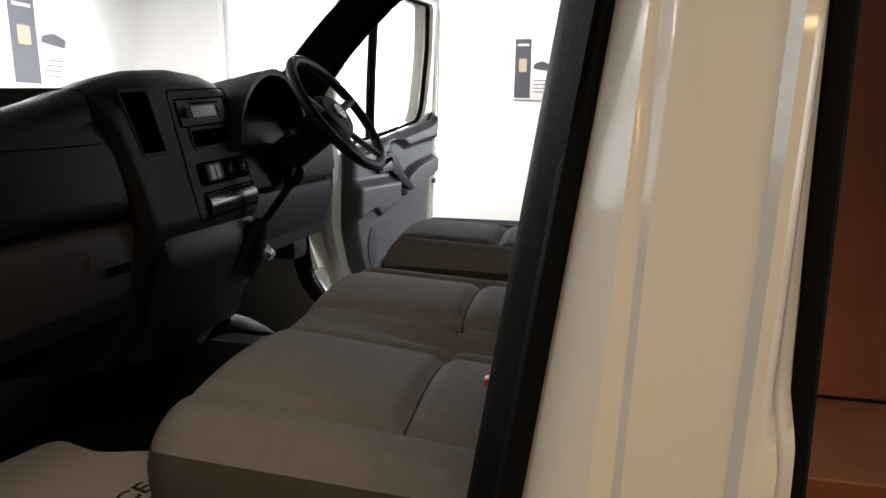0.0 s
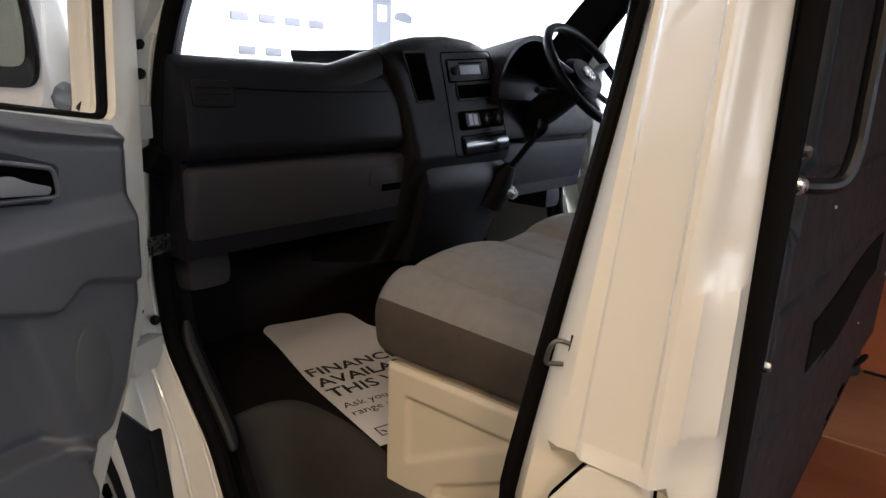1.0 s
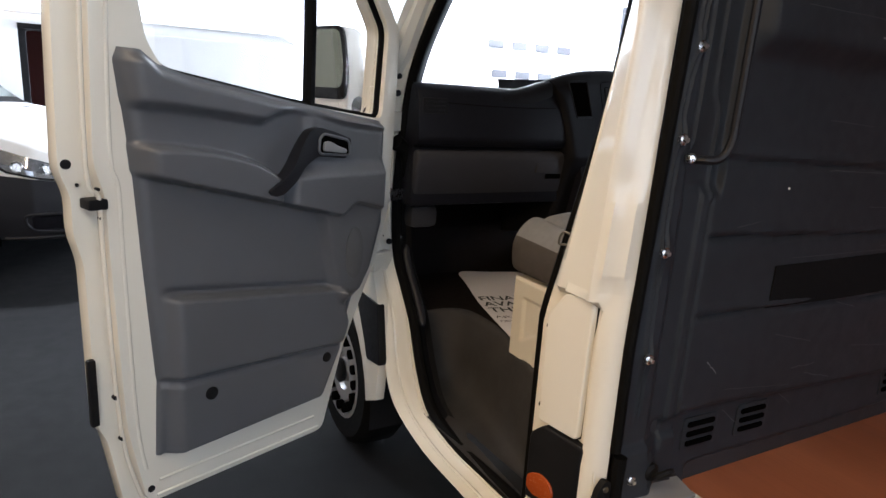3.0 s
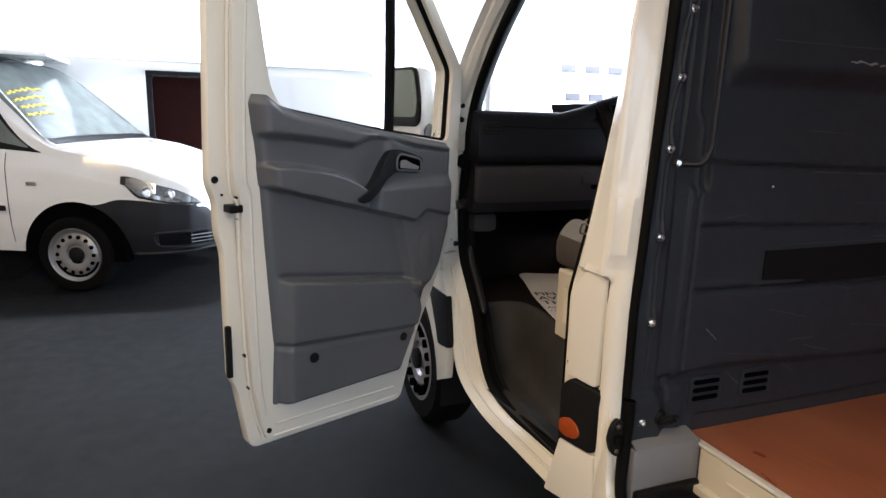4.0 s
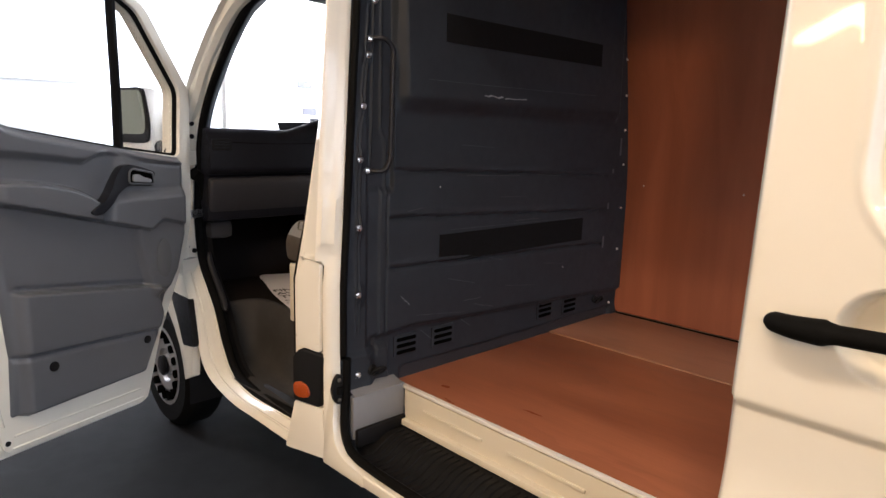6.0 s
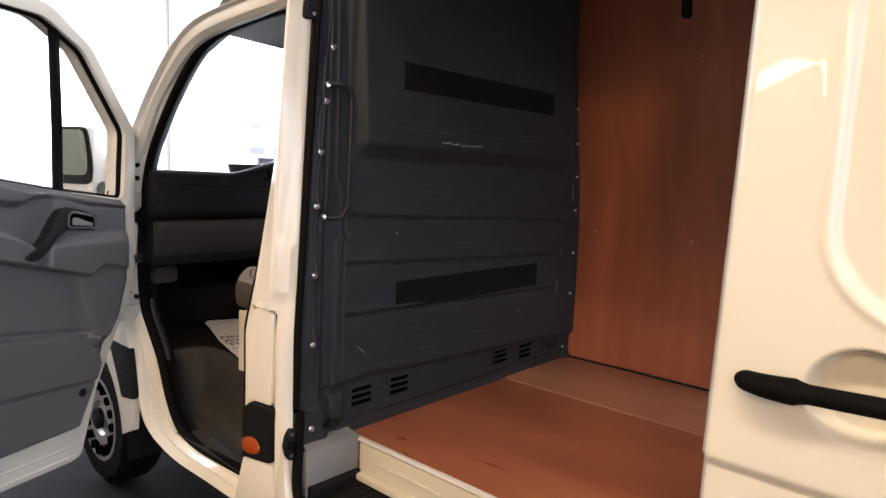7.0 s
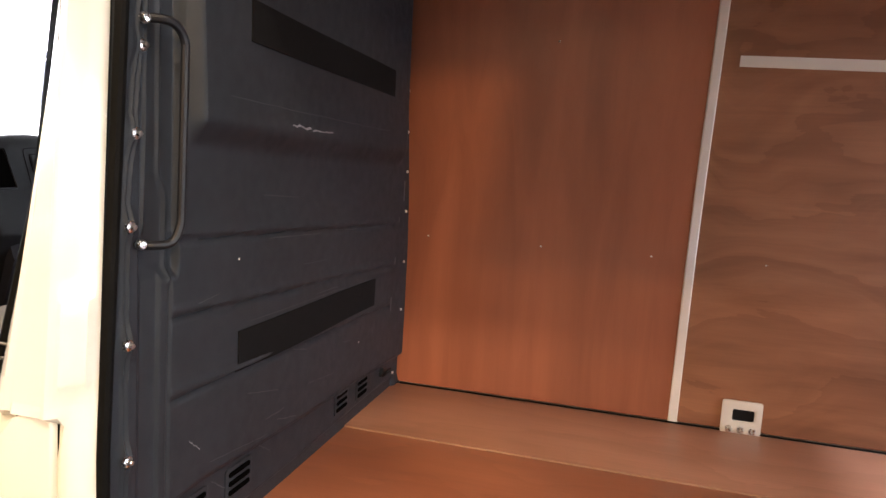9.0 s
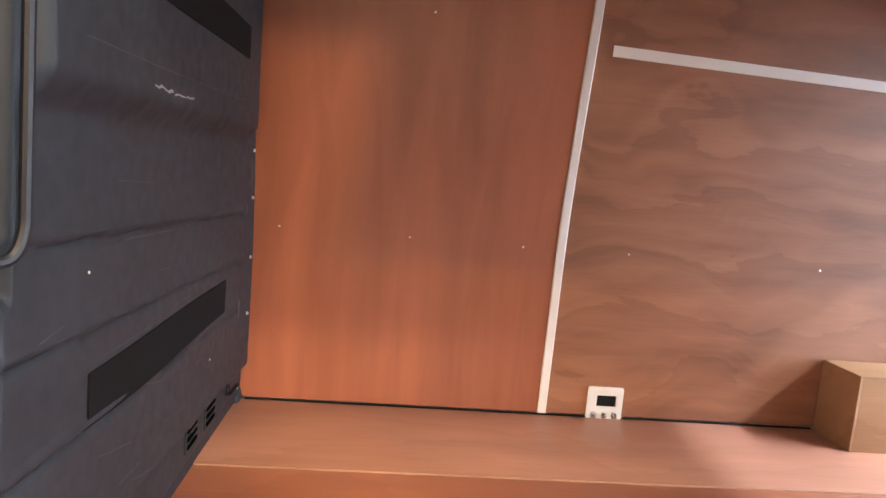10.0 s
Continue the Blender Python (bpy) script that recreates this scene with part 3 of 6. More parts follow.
foot = [(0.020, -0.966, 0.84), (0.022, -0.972, 0.70), (0.032, -0.985, 0.60), (0.062, -0.995, 0.545), (0.115, -1.0, 0.516), (0.22, -1.0, 0.503), (0.5, -1.0, 0.500), (1.5, -1.0, 0.500)]
part("sill_seal", tube(spline(foot, 6), 0.016, 10), RUBBER, van, "black rubber door seal")

# bulkhead
GROOVES = [(1.478, -0.036), (1.30, -0.04), (1.118, -0.03)]


def bulk_x(y, z):
    x = 0.0
    # upper field stands proud, with a sloping underside
    x += 0.038 * smooth((z - 1.705) / 0.075) * smooth((y + 0.745 + (z - 1.76) * 0.05) / 0.045) * smooth((0.735 - y) / 0.05)
    # recessed strip behind the grab handle and along the bolts
    x -= 0.017 * smooth((-0.742 - y) / 0.012) * smooth((y + 0.872) / 0.02) * smooth((z - 1.42) / 0.03)
    x -= 0.008 * smooth((-0.80 - y) / 0.010) * smooth((y + 0.872) / 0.02) * (1 - smooth((z - 1.42) / 0.03)) * smooth((z - 0.80) / 0.02)
    for off in (-0.007, 0.007):
        x += 0.0055 * math.exp(-((y + 0.905 - 0.10 * max(0.0, z - 1.60) + off) / 0.0034) ** 2) * smooth((z - 0.9) / 0.05)
    x += 0.006 * math.exp(-((y + 0.848 - 0.02 * (z - 1.3)) / 0.0040) ** 2) * smooth((z - 1.52) / 0.02)
    x += 0.006 * math.exp(-((y + 0.80 - 0.022 * smooth((1.66 - z) / 0.06)) / 0.006) ** 2) * smooth((z - 1.40) / 0.03)
    x -= 0.006 * math.exp(-((y + 0.772) / 0.005) ** 2) * (1 - smooth((z - 1.40) / 0.03)) * smooth((z - 0.86) / 0.03)
    for bz in (2.085, 1.900, 1.728, 1.545, 1.306, 1.063):
        x += 0.012 * math.exp(-((y + 0.90) / 0.022) ** 2 - ((z - bz) / 0.030) ** 2)
    for g0, sl in GROOVES:
        x -= 0.010 * math.exp(-((z - g0 - sl * y) / 0.006) ** 2) * smooth((y + 0.78) / 0.03) * smooth((0.68 - y) / 0.03)
        x += 0.005 * math.exp(-((z - g0 - 0.014 - sl * y) / 0.009) ** 2) * smooth((y + 0.78) / 0.03) * smooth((0.68 - y) / 0.03)
    low = 0.912 - 0.047 * (y + 0.8) - 0.02 * smooth((-0.62 - y) / 0.2)
    x -= 0.022 * smooth((low - z) / 0.022) * smooth((y + 0.86) / 0.05)
    # raised corner round the lashing eye
    k = smooth((-0.745 - y) / 0.012) * smooth((0.845 - z) / 0.012)
    x += 0.014 * k
    x += 0.004 * math.sin(y * 5 + z * 3)
    return x + 0.010 * smooth((0.74 - z) / 0.05) - 0.040 * smooth((0.735 - z) / 0.03) * smooth((y + 0.70) / 0.05) * smooth((0.82 - y) / 0.04)


def ywall(z):
    return 0.87 - 0.16 * smooth((z - 1.3) / 1.5)


def bulk_pt(s, z):
    y = -0.955 + tumble(z) + s * (ywall(z) + 0.02 + 0.955 - tumble(z))
    return Vector((bulk_x(y, z), y, z))


bulkhead = part("bulkhead", sheet(lin(0, 0.13, 101) + lin(0.13, 1, 120)[1:], lin(0.66, 2.70, 215), bulk_pt, (-0.012, 0, 0)), BULK, van, "slate grey moulded bulkhead with recessed pads", angle=60)


part("pad", sheet(lin(-0.51, 0.475, 24), lin(1.135, 1.246, 5), lambda y, z: Vector((bulk_x(y, z) + 0.004, y, z)), (-0.02, 0, 0)), BULKDARK, bulkhead, "dark felt pad")
part("pad", sheet(lin(-0.531, 0.487, 24), lin(1.978, 2.079, 5), lambda y, z: Vector((bulk_x(y, z) + 0.004, y, z)), (-0.02, 0, 0)), BULKDARK, bulkhead, "dark felt pad")


def bolt_mesh():
    b = lathe([(0.012, -0.006), (0.012, 0.0), (0.009, 0.002)], (0, 0, 0), (1, 0, 0), 12)
    return lathe([(0.0065, 0.001), (0.0065, 0.008), (0.005, 0.010)], (0, 0, 0), (1, 0, 0), 6, b)


first = None
for by, bz in ((-0.830, 2.085), (-0.870, 1.900), (-0.893, 1.728), (-0.905, 1.545), (-0.907, 1.306), (-0.911, 1.063), (-0.913, 0.762)):
    if first is None:
        first = part("bolt", bolt_mesh(), STEEL, bulkhead, "bright steel bolt")
        ob = first
    else:
        ob = new("bolt", first.data)
        ob.parent = bulkhead
    ob.location = (bulk_x(by, bz) + 0.004, by, bz)
for by, bz in ((0.806, 0.751), (0.81, 1.055), (0.816, 1.277), (0.813, 1.508), (0.81, 1.687), (0.80, 1.863), (0.785, 2.043), (0.775, 2.206), (0.754, 2.343)):
    ob = part("rivet", lathe([(0.0065, -0.004), (0.0065, 0.002), (0.004, 0.0045), (0.0, 0.005)], (bulk_x(by, bz) + 0.003, by, bz), (1, 0, 0), 10), WHITEP, bulkhead)
for vy, vz in ((-0.655, 0.816), (-0.458, 0.816), (0.232, 0.807), (0.440, 0.795)):
    rim = part("vent", prism(rounded(rect(vy - 0.062, vy + 0.062, vz - 0.045, vz + 0.045), 0.012), -0.01, 0.004, lambda a, b, t: (bulk_x(a, b) + t, a, b), 0.002), BULK, bulkhead)
    for k in (-1, 0, 1):
        part("slot", prism(rounded(rect(vy - 0.048, vy + 0.048, vz + k * 0.026 - 0.007, vz + k * 0.026 + 0.007), 0.006), 0.002, 0.0075, lambda a, b, t: (bulk_x(a, b) + t, a, b)), HOLE, rim)
for ry, rz in ((-0.845, 0.765), (0.665, 0.792)):
    ring = part("lashing_ring", lathe([(0.022, -0.01), (0.022, 0.006), (0.015, 0.012)], (bulk_x(ry, rz), ry, rz), (1, 0, 0), 16), BLACKP, bulkhead, "black lashing eye")
    part("eye", tube([(bulk_x(ry, rz) + 0.02 + 0.014 * math.sin(a), ry + 0.028 * math.cos(a) + 0.02, rz - 0.004 + 0.018 * math.sin(a)) for a in lin(0, 2 * math.pi, 17)[:-1]], 0.0060, 8, True), BLACKP, ring)
for ly, lz, lh, tilt in ((0.668, 1.105, 0.030, 0.02), (0.690, 1.295, 0.016, 0.01), (0.715, 1.475, 0.010, 0.0), (0.775, 1.60, 0.045, 0.0)):
    part("small_label", shaped(box(0, 0.0015, -0.007, 0.007, -lh, lh, 0), lambda c: Vector((bulk_x(ly, lz) + 0.003 + c.x, ly + c.y + c.z * tilt, lz + c.z))), PICGREY, bulkhead, "thin pale label")
rs = random.Random(4)
for sy0, sz0, sy1, sz1, wd in ((-0.315, 1.797, -0.20, 1.793, 0.007), (-0.19, 1.790, -0.05, 1.793, 0.005), (-0.62, 1.836, 0.05, 1.838, 0.0022), (0.05, 1.838, 0.46, 1.841, 0.0022), (-0.366, 1.479, -0.03, 1.469, 0.0028), (0.05, 1.475, 0.28, 1.462, 0.002), (-0.365, 0.955, -0.26, 0.952, 0.004), (-0.46, 1.061, -0.30, 1.022, 0.0024), (-0.10, 0.98, 0.10, 0.955, 0.0024), (-0.45, 1.262, 0.43, 1.250, 0.002), (-0.62, 0.935, -0.36, 0.905, 0.002), (-0.58, 0.86, -0.50, 0.80, 0.004), (-0.36, 0.87, -0.30, 0.83, 0.003), (-0.70, 1.02, -0.66, 0.985, 0.005), (-0.25, 1.13, -0.12, 1.10, 0.002), (-0.68, 1.35, -0.60, 1.36, 0.0022), (-0.05, 1.27, 0.12, 1.268, 0.003), (0.18, 1.05, 0.33, 1.03, 0.0022), (-0.40, 1.60, -0.20, 1.59, 0.002), (-0.30, 0.93, -0.18, 0.90, 0.0035), (-0.15, 1.38, 0.02, 1.375, 0.002)):
    nn = 9
    pts = [(sy0 + (sy1 - sy0) * k / nn, sz0 + (sz1 - sz0) * k / nn + rs.uniform(-1, 1) * wd * 0.5, wd * rs.uniform(0.25, 0.6)) for k in range(nn + 1)]
    b = bmesh.new()
    cols = [[b.verts.new((bulk_x(yy, zz + o * h) + 0.0025, yy, zz + o * h)) for o in (-1, 1)] for yy, zz, h in pts]
    for p, q in zip(cols, cols[1:]):
        b.faces.new((p[0], p[1], q[1], q[0]))
    part("scratch", b, SCUFF if wd < 0.0045 else SCUFFW, bulkhead, "pale scuff mark")
for sy, sz in ((-0.514, 1.437), (0.336, 1.012)):
    part("plug", lathe([(0.0032, -0.004), (0.0028, 0.002), (0, 0.003)], (bulk_x(sy, sz), sy, sz), (1, 0, 0), 8), WHITEP, bulkhead)
hp = [(-0.02, -0.862, 1.950), (0.02, -0.852, 1.955), (0.045, -0.825, 1.952), (0.052, -0.80, 1.925), (0.052, -0.797, 1.87), (0.052, -0.803, 1.60), (0.052, -0.807, 1.545), (0.045, -0.825, 1.51), (0.02, -0.858, 1.505), (-0.02, -0.868, 1.507)]
part("grab_handle", tube(spline(hp, 6), 0.0092, 10), STRAP, bulkhead, "black grab handle bar")
for cy, cz in ((-0.863, 1.952), (-0.869, 1.507)):
    part("handle_cap", lathe([(0.011, -0.004), (0.011, 0.004), (0.007, 0.009), (0.0, 0.010)], (bulk_x(cy, cz) + 0.012, cy - 0.006, cz), (1, -0.35, 0), 14), STEEL, bulkhead, "bright screw cap of the grab handle")

# load space shell: far side, roof, rear, near side behind the door
part("far_side_panel", sheet(lin(-0.17, 3.6, 6), lin(0.42, 2.72, 20), lambda x, z: mirrored(skin(x, z)), (0, -0.03, 0)), PAINT, van)
part("near_side_panel", sheet(lin(1.50, 3.6, 6), lin(0.42, 2.72, 20), lambda x, z: skin(x, z), (0, 0.03, 0)), PAINT, van)
def roof_pt(x, y):
    k = (y - YC) / 0.9
    ahead = smooth((-x - 0.5) / 0.4)
    return Vector((x - 0.13 * ahead * (1 - k * k), YC + (y - YC) * (1 - 0.15 * ahead), max(2.295, 2.74 - 0.10 * k ** 4 * (1 - ahead) - 0.45 * smooth((-x + 0.1) / 0.9))))


part("roof", sheet(lin(-0.9, -0.5, 5) + lin(-0.4, 3.6, 12), lin(-0.94, 0.84, 15), roof_pt, (0, 0, 0.02)), PAINT, van)
part("roof_edge", box(0.0, 1.55, -0.965, -0.88, 2.46, 2.74, 0.02), PAINT, van)
# added, unseen header over the open rear; its depth shades the upper wall boards
part("rear_header", box(3.50, 3.60, -0.95, 0.85, 2.22, 2.74, 0.01), PAINT, van)
part("headboard", box(-0.03, -0.014, -0.95, 0.82, 2.6, 2.76, 0.004), BULK, van)
for y0, tilt in ((-1.02, -0.25), (0.92, 0.25)):
    part("rear_door", shaped(box(3.60, 4.45, -0.03, 0.03, 0.45, 2.60, 0.015), lambda c: Vector((c.x, y0 + c.y + (c.x - 3.6) * tilt, c.z))), PAINT, van)
part("load_floor_pan", box(-0.02, 3.58, -0.70, 0.90, 0.58, 0.66, 0.005), GREYMETAL, van)

# step well behind the side door
part("step_riser", box(0.05, 1.5, -0.718, -0.70, 0.53, 0.668, 0.003), CREAMBOX, van)
for k in range(3):
    part("pressed_rib", box(0.16 + k * 0.42, 0.46 + k * 0.42, -0.724, -0.716, 0.607, 0.619, 0.003), CREAMBOX, van)
part("riser_foot", box(0.05, 1.5, -0.745, -0.712, 0.535, 0.560, 0.006), CREAMBOX, van)
def sunk(c):
    return Vector((c.x, c.y, c.z - 0.045 * smooth((-0.80 - c.y) / 0.12)))


part("step_tread", shaped(sheet([0.03, 0.06, 0.8, 1.5], lin(-0.995, -0.735, 14), lambda x, y: Vector((x, y, 0.53)), (0, 0, -0.03)), sunk), BLACKP, van, "black ribbed plastic step")
part("step_lip", tube([(0.04, -0.978, 0.492), (1.5, -0.978, 0.492)], 0.010, 8), BLACKP, van)
for k in range(46):
    x = 0.09 + k * 0.03
    part("tread_rib", shaped(sheet([x, x + 0.003, x + 0.011, x + 0.014], lin(-0.96, -0.76, 9), lambda u, y: Vector((u, y, 0.536 if x + 0.002 < u < x + 0.012 else 0.529)), (0, 0, -0.004)), sunk), BLACKP, van)
part("step_end", box(-0.01, 0.045, -0.955, -0.715, 0.53, 0.695, 0.006), GREYMETAL, van, "grey step end panel")
part("step_upstand", box(0.045, 0.066, -0.95, -0.722, 0.505, 0.572, 0.008), BLACKP, van)
part("end_flange", sheet([0.0, 0.5, 1.0], [0.0, 1.0], lambda a, b: Vector((-0.012 + 0.060 * b, -0.950 + 0.225 * a, 0.700 + (0.030 - 0.018 * a) * (1 - b) - 0.004 * b)), (0, 0, -0.004)), GREYMETAL, van, "grey folded flange of the step end")
part("flange_screw", lathe([(0.006, 0), (0.006, 0.003), (0.003, 0.005)], (0.004, -0.930, 0.722), (0.3, -0.2, 0.9), 10), STEEL, van)
stop = part("door_stop", prism(rounded([(-1.002, 0.672), (-0.982, 0.680), (-0.975, 0.715), (-0.974, 0.745), (-0.982, 0.780), (-1.002, 0.790), (-1.020, 0.768), (-1.030, 0.730), (-1.020, 0.692)], 0.010), 0.004, 0.022, lambda a, b, t: (t, a, b), 0.005), BLACKP, van, "black door stop plate")
for zz in (0.692, 0.768):
    part("stop_screw", lathe([(0.0075, 0.0), (0.0065, 0.004), (0.0, 0.005)], (0.022, -1.001, zz), (1, 0, 0), 12), DARKSTEEL, stop)
part("stop_roller", lathe([(0.012, -0.012), (0.013, 0.0), (0.012, 0.012)], (0.026, -1.002, 0.73), (0, 0, 1), 14), RUBBER, stop)

# sliding door, slid back along the side
SX, SY = 1.405, -1.135


def slide_pt(s, z):
    x = SX + s * 1.30 + (0.010 + 0.017 * (z - 1.4)) * (1 - s)
    y = SY + tumble(z) * 0.95
    y += 0.012 * smooth((1.200 - z) / 0.012) - 0.03 * smooth((1.10 - z) / 0.25)
    # pressed window field with a rounded lower corner
    a, b = x - 1.570, z - 1.466
    r = 0.15
    if a < r and b < r:
        dist = r - math.hypot(r - a, r - b)
    else:
        dist = min(a, b)
    y += 0.017 * smooth(dist / 0.016) - 0.004 * math.exp(-((dist + 0.006) / 0.008) ** 2)
    y += 0.02 * smooth((0.014 - s * 1.30) / 0.014)
    y += 0.050 * (1 - smooth((math.hypot((x - 1.642) / 0.083, (z - 1.356) / 0.076) - 0.78) / 0.22)) ** 0.8
    return Vector((x, y, z))


slide = part("sliding_door", sheet([0, 0.004, 0.008, 0.012, 0.02] + lin(0.03, 0.10, 8) + lin(0.104, 0.28, 70) + lin(0.29, 1, 40), lin(0.47, 1.26, 90) + lin(1.264, 1.62, 100) + lin(1.63, 2.53, 70), slide_pt, (0, 0.05, 0)), PAINT, van, angle=60)
hb = [(SX + 0.068, SY - 0.014, 1.356), (SX + 0.078, SY - 0.026, 1.356), (SX + 0.11, SY - 0.036, 1.356), (SX + 0.145, SY - 0.038, 1.357), (SX + 0.16, SY - 0.038, 1.358), (SX + 0.26, SY - 0.038, 1.362), (SX + 0.38, SY - 0.030, 1.364), (SX + 0.42, SY - 0.012, 1.365)]
part("handle", tube(spline(hb, 6), lambda t: 0.004 + 0.0115 * min(1, 7 * t) ** 0.6 + 0.0055 * smooth(t / 0.5) * smooth((0.585 - t) / 0.03), 16), RUBBER, slide, "black pull handle")


# cab doors
def cab_door(flip, deg):
    a = radians(deg)
    d, n = Vector((math.cos(a), -math.sin(a), 0)), Vector((math.sin(a), math.cos(a), 0))
    H = Vector((-1.27, -1.02, 0))

    def P(u, z, w):
        p = H + d * u + n * (w + tumble(z)) + Vector((0, 0, z))
        return mirrored(p) if flip else p

    shell = rounded([(1.085, 2.28), (1.12, 1.96), (1.13, 1.38), (1.105, 1.32), (1.105, 1.22), (1.085, 1.15), (1.08, 0.70), (1.06, 0.66), (1.02, 0.42), (0.33, 0.40), (0.24, 0.70), (0.09, 1.0), (0.03, 1.2), (0.04, 1.55), (0.04, 1.80), (0.27, 2.14), (0.47, 2.26)], 0.03, 3)
    win = rounded([(0.975, 2.20), (0.985, 1.98), (0.94, 1.69), (0.895, 1.62), (0.53, 1.56), (0.124, 1.51), (0.115, 1.80), (0.33, 2.10), (0.50, 2.19)], 0.03, 3)
    core = part("cab_door", prism(shell, 0.0, 0.05, lambda u, z, w: P(u, z, w), 0.012, holes=[win]), PAINT, van, "white cab door swung open")
    inner = rounded([(1.04, 2.26), (1.065, 1.96), (1.075, 1.40), (1.05, 1.32), (1.045, 1.15), (1.03, 0.70), (0.985, 0.455), (0.36, 0.435), (0.27, 0.72), (0.12, 1.02), (0.06, 1.2), (0.06, 1.55), (0.06, 1.80), (0.29, 2.12), (0.48, 2.24)], 0.03, 3)
    part("inner_frame", prism(inner, 0.05, 0.105, lambda u, z, w: P(u, z, w), 0.014, holes=[win]), PAINT, core)

    def ip(pts, t):
        pts = sorted(pts)
        if t <= pts[0][0]:
            return pts[0][1]
        for (x0, y0), (x1, y1) in zip(pts, pts[1:]):
            if t <= x1:
                return y0 + (y1 - y0) * (t - x0) / (x1 - x0)
        return pts[-1][1]

    UL = [(0.57, 0.975), (0.81, 0.965), (1.05, 0.985), (1.37, 1.01), (1.67, 1.05)]
    UR = [(0.57, 0.372), (0.76, 0.282), (0.97, 0.210), (1.06, 0.158), (1.235, 0.108), (1.5, 0.108)]
    ARM = [(0.57, 1.335), (0.587, 1.355), (0.632, 1.385), (0.695, 1.412), (0.802, 1.436), (0.894, 1.448), (1.0, 1.455)]
    RAIL = [(0.12, 1.455), (0.343, 1.478), (0.413, 1.497), (0.48, 1.516), (0.531, 1.522), (0.58, 1.513), (0.637, 1.487), (0.70, 1.494), (0.752, 1.503), (0.886, 1.517), (1.0, 1.525)]
    ZT = [(0.12, 1.50), (0.53, 1.56), (0.86, 1.615), (0.93, 1.635), (0.97, 1.665), (1.06, 1.67)]

    def panel(s, v):
        z0 = 0.56 + (1.62 - 0.56) * v
        u = ip(UR, z0) + (ip(UL, z0) - ip(UR, z0)) * s
        z = 0.565 + (ip(ZT, u) - 0.565) * v
        zc = 1.206 + (u - 0.371) * 0.262 + 0.055 * smooth((0.36 - u) / 0.08)
        zp = 0.964 + (u - 0.326) * 0.15
        zs = 0.755 + (u - 0.315) * 0.085
        w = 0.125
        up = smooth((z - zc) / 0.015)
        # armrest bulge with a hollow over it, a rail along the top and a plate round the release
        za, zu = ip(ARM, u), ip(RAIL, u)
        rail = smooth((z - zu) / 0.030)
        val = 0.010 + 0.030 * rail
        val += (0.026 - val) * smooth((0.50 - u) / 0.05) * (1 - rail)
        bulge = max(smooth((za - z) / 0.020) * smooth((u - 0.555) / 0.035), smooth((1.385 - z) / 0.05) * smooth((0.575 - u) / 0.05))
        val += (0.058 - val) * bulge * (1 - rail)
        w += up * val
        spk = smooth((0.42 + (z - 1.2) * 0.25 - u) / 0.020)
        w += 0.040 * spk * (1 - up) * smooth((z - 0.9) / 0.05)
        pk = smooth((zp - z) / 0.016) * smooth((u - 0.29 - (z - 0.9) * 0.3) / 0.03)
        w += 0.038 * pk * smooth((0.94 - u) / 0.05)
        w -= 0.012 * smooth((zs - z) / 0.014)
        w -= 0.018 * math.exp(-((z - zs) / 0.010) ** 2)
        w -= 0.010 * math.exp(-((z - zp - 0.004) / 0.010) ** 2) * smooth((u - 0.33) / 0.03) * smooth((0.93 - u) / 0.03)
        edge = min(s, 1 - s) * 0.8
        w = 0.125 + (w - 0.125) * smooth(edge / 0.06)
        w -= 0.05 * (1 - smooth(edge / 0.035)) + 0.05 * (1 - smooth(v / 0.03)) + 0.03 * smooth((v - 0.97) / 0.03)
        return P(u, z, w)

    S = [0, 0.004, 0.01, 0.02, 0.03, 0.045] + lin(0.06, 0.94, 90) + [0.955, 0.97, 0.98, 0.99, 0.996, 1]
    trim = part("trim_panel", sheet(S, lin(0, 1, 230), panel), TRIM, core, "mid grey moulded trim panel", angle=60)

    def spot(u, z):
        best = None
        for s in lin(0, 1, 60):
            for v in lin(0, 1, 60):
                p = panel(s, v)
                q = Vector(P(u, z, 0.15))
                e = (p - q).length
                if best is None or e < best[0]:
                    best = (e, p)
        return (best[1] - (Vector(P(0, z, 0)))).dot((Vector(P(0, z, 1)) - Vector(P(0, z, 0))))

    strap = rounded([(0.318, 1.452), (0.400, 1.478), (0.453, 1.489), (0.484, 1.482), (0.514, 1.442), (0.545, 1.390), (0.582, 1.352), (0.646, 1.312), (0.630, 1.297), (0.598, 1.299), (0.535, 1.337), (0.498, 1.375), (0.455, 1.402), (0.400, 1.398), (0.338, 1.391)], 0.014, 3)
    grip = part("door_pull", prism(strap, -0.03, 0.018, lambda u, z, w: P(u, z, 0.152 + 0.024 * smooth((u - 0.49) / 0.10) + w), 0.007, seg=3), STRAP, core, "black door pull with the release set in it")
    cup = rounded([(0.328, 1.402), (0.335, 1.449), (0.437, 1.470), (0.453, 1.455), (0.453, 1.410)], 0.014)
    part("release_bezel", tube([P(u, z, 0.171) for u, z in cup], 0.0042, 8, True), TRIM, grip, "grey bezel round the release")
    part("release_hollow", prism(cup, 0.168, 0.1715, lambda u, z, w: P(u, z, w)), HOLE, grip)
    part("release_lever", prism(rounded([(0.440, 1.418), (0.352, 1.409), (0.346, 1.421), (0.385, 1.433), (0.415, 1.447), (0.438, 1.446)], 0.008), 0.171, 0.180, lambda u, z, w: P(u, z, w), 0.003), LEVER, grip, "grey release lever")
    for u, z, rr in ((0.811, 0.745, 0.019), (0.385, 0.728, 0.017)):
        w2 = spot(u, z)
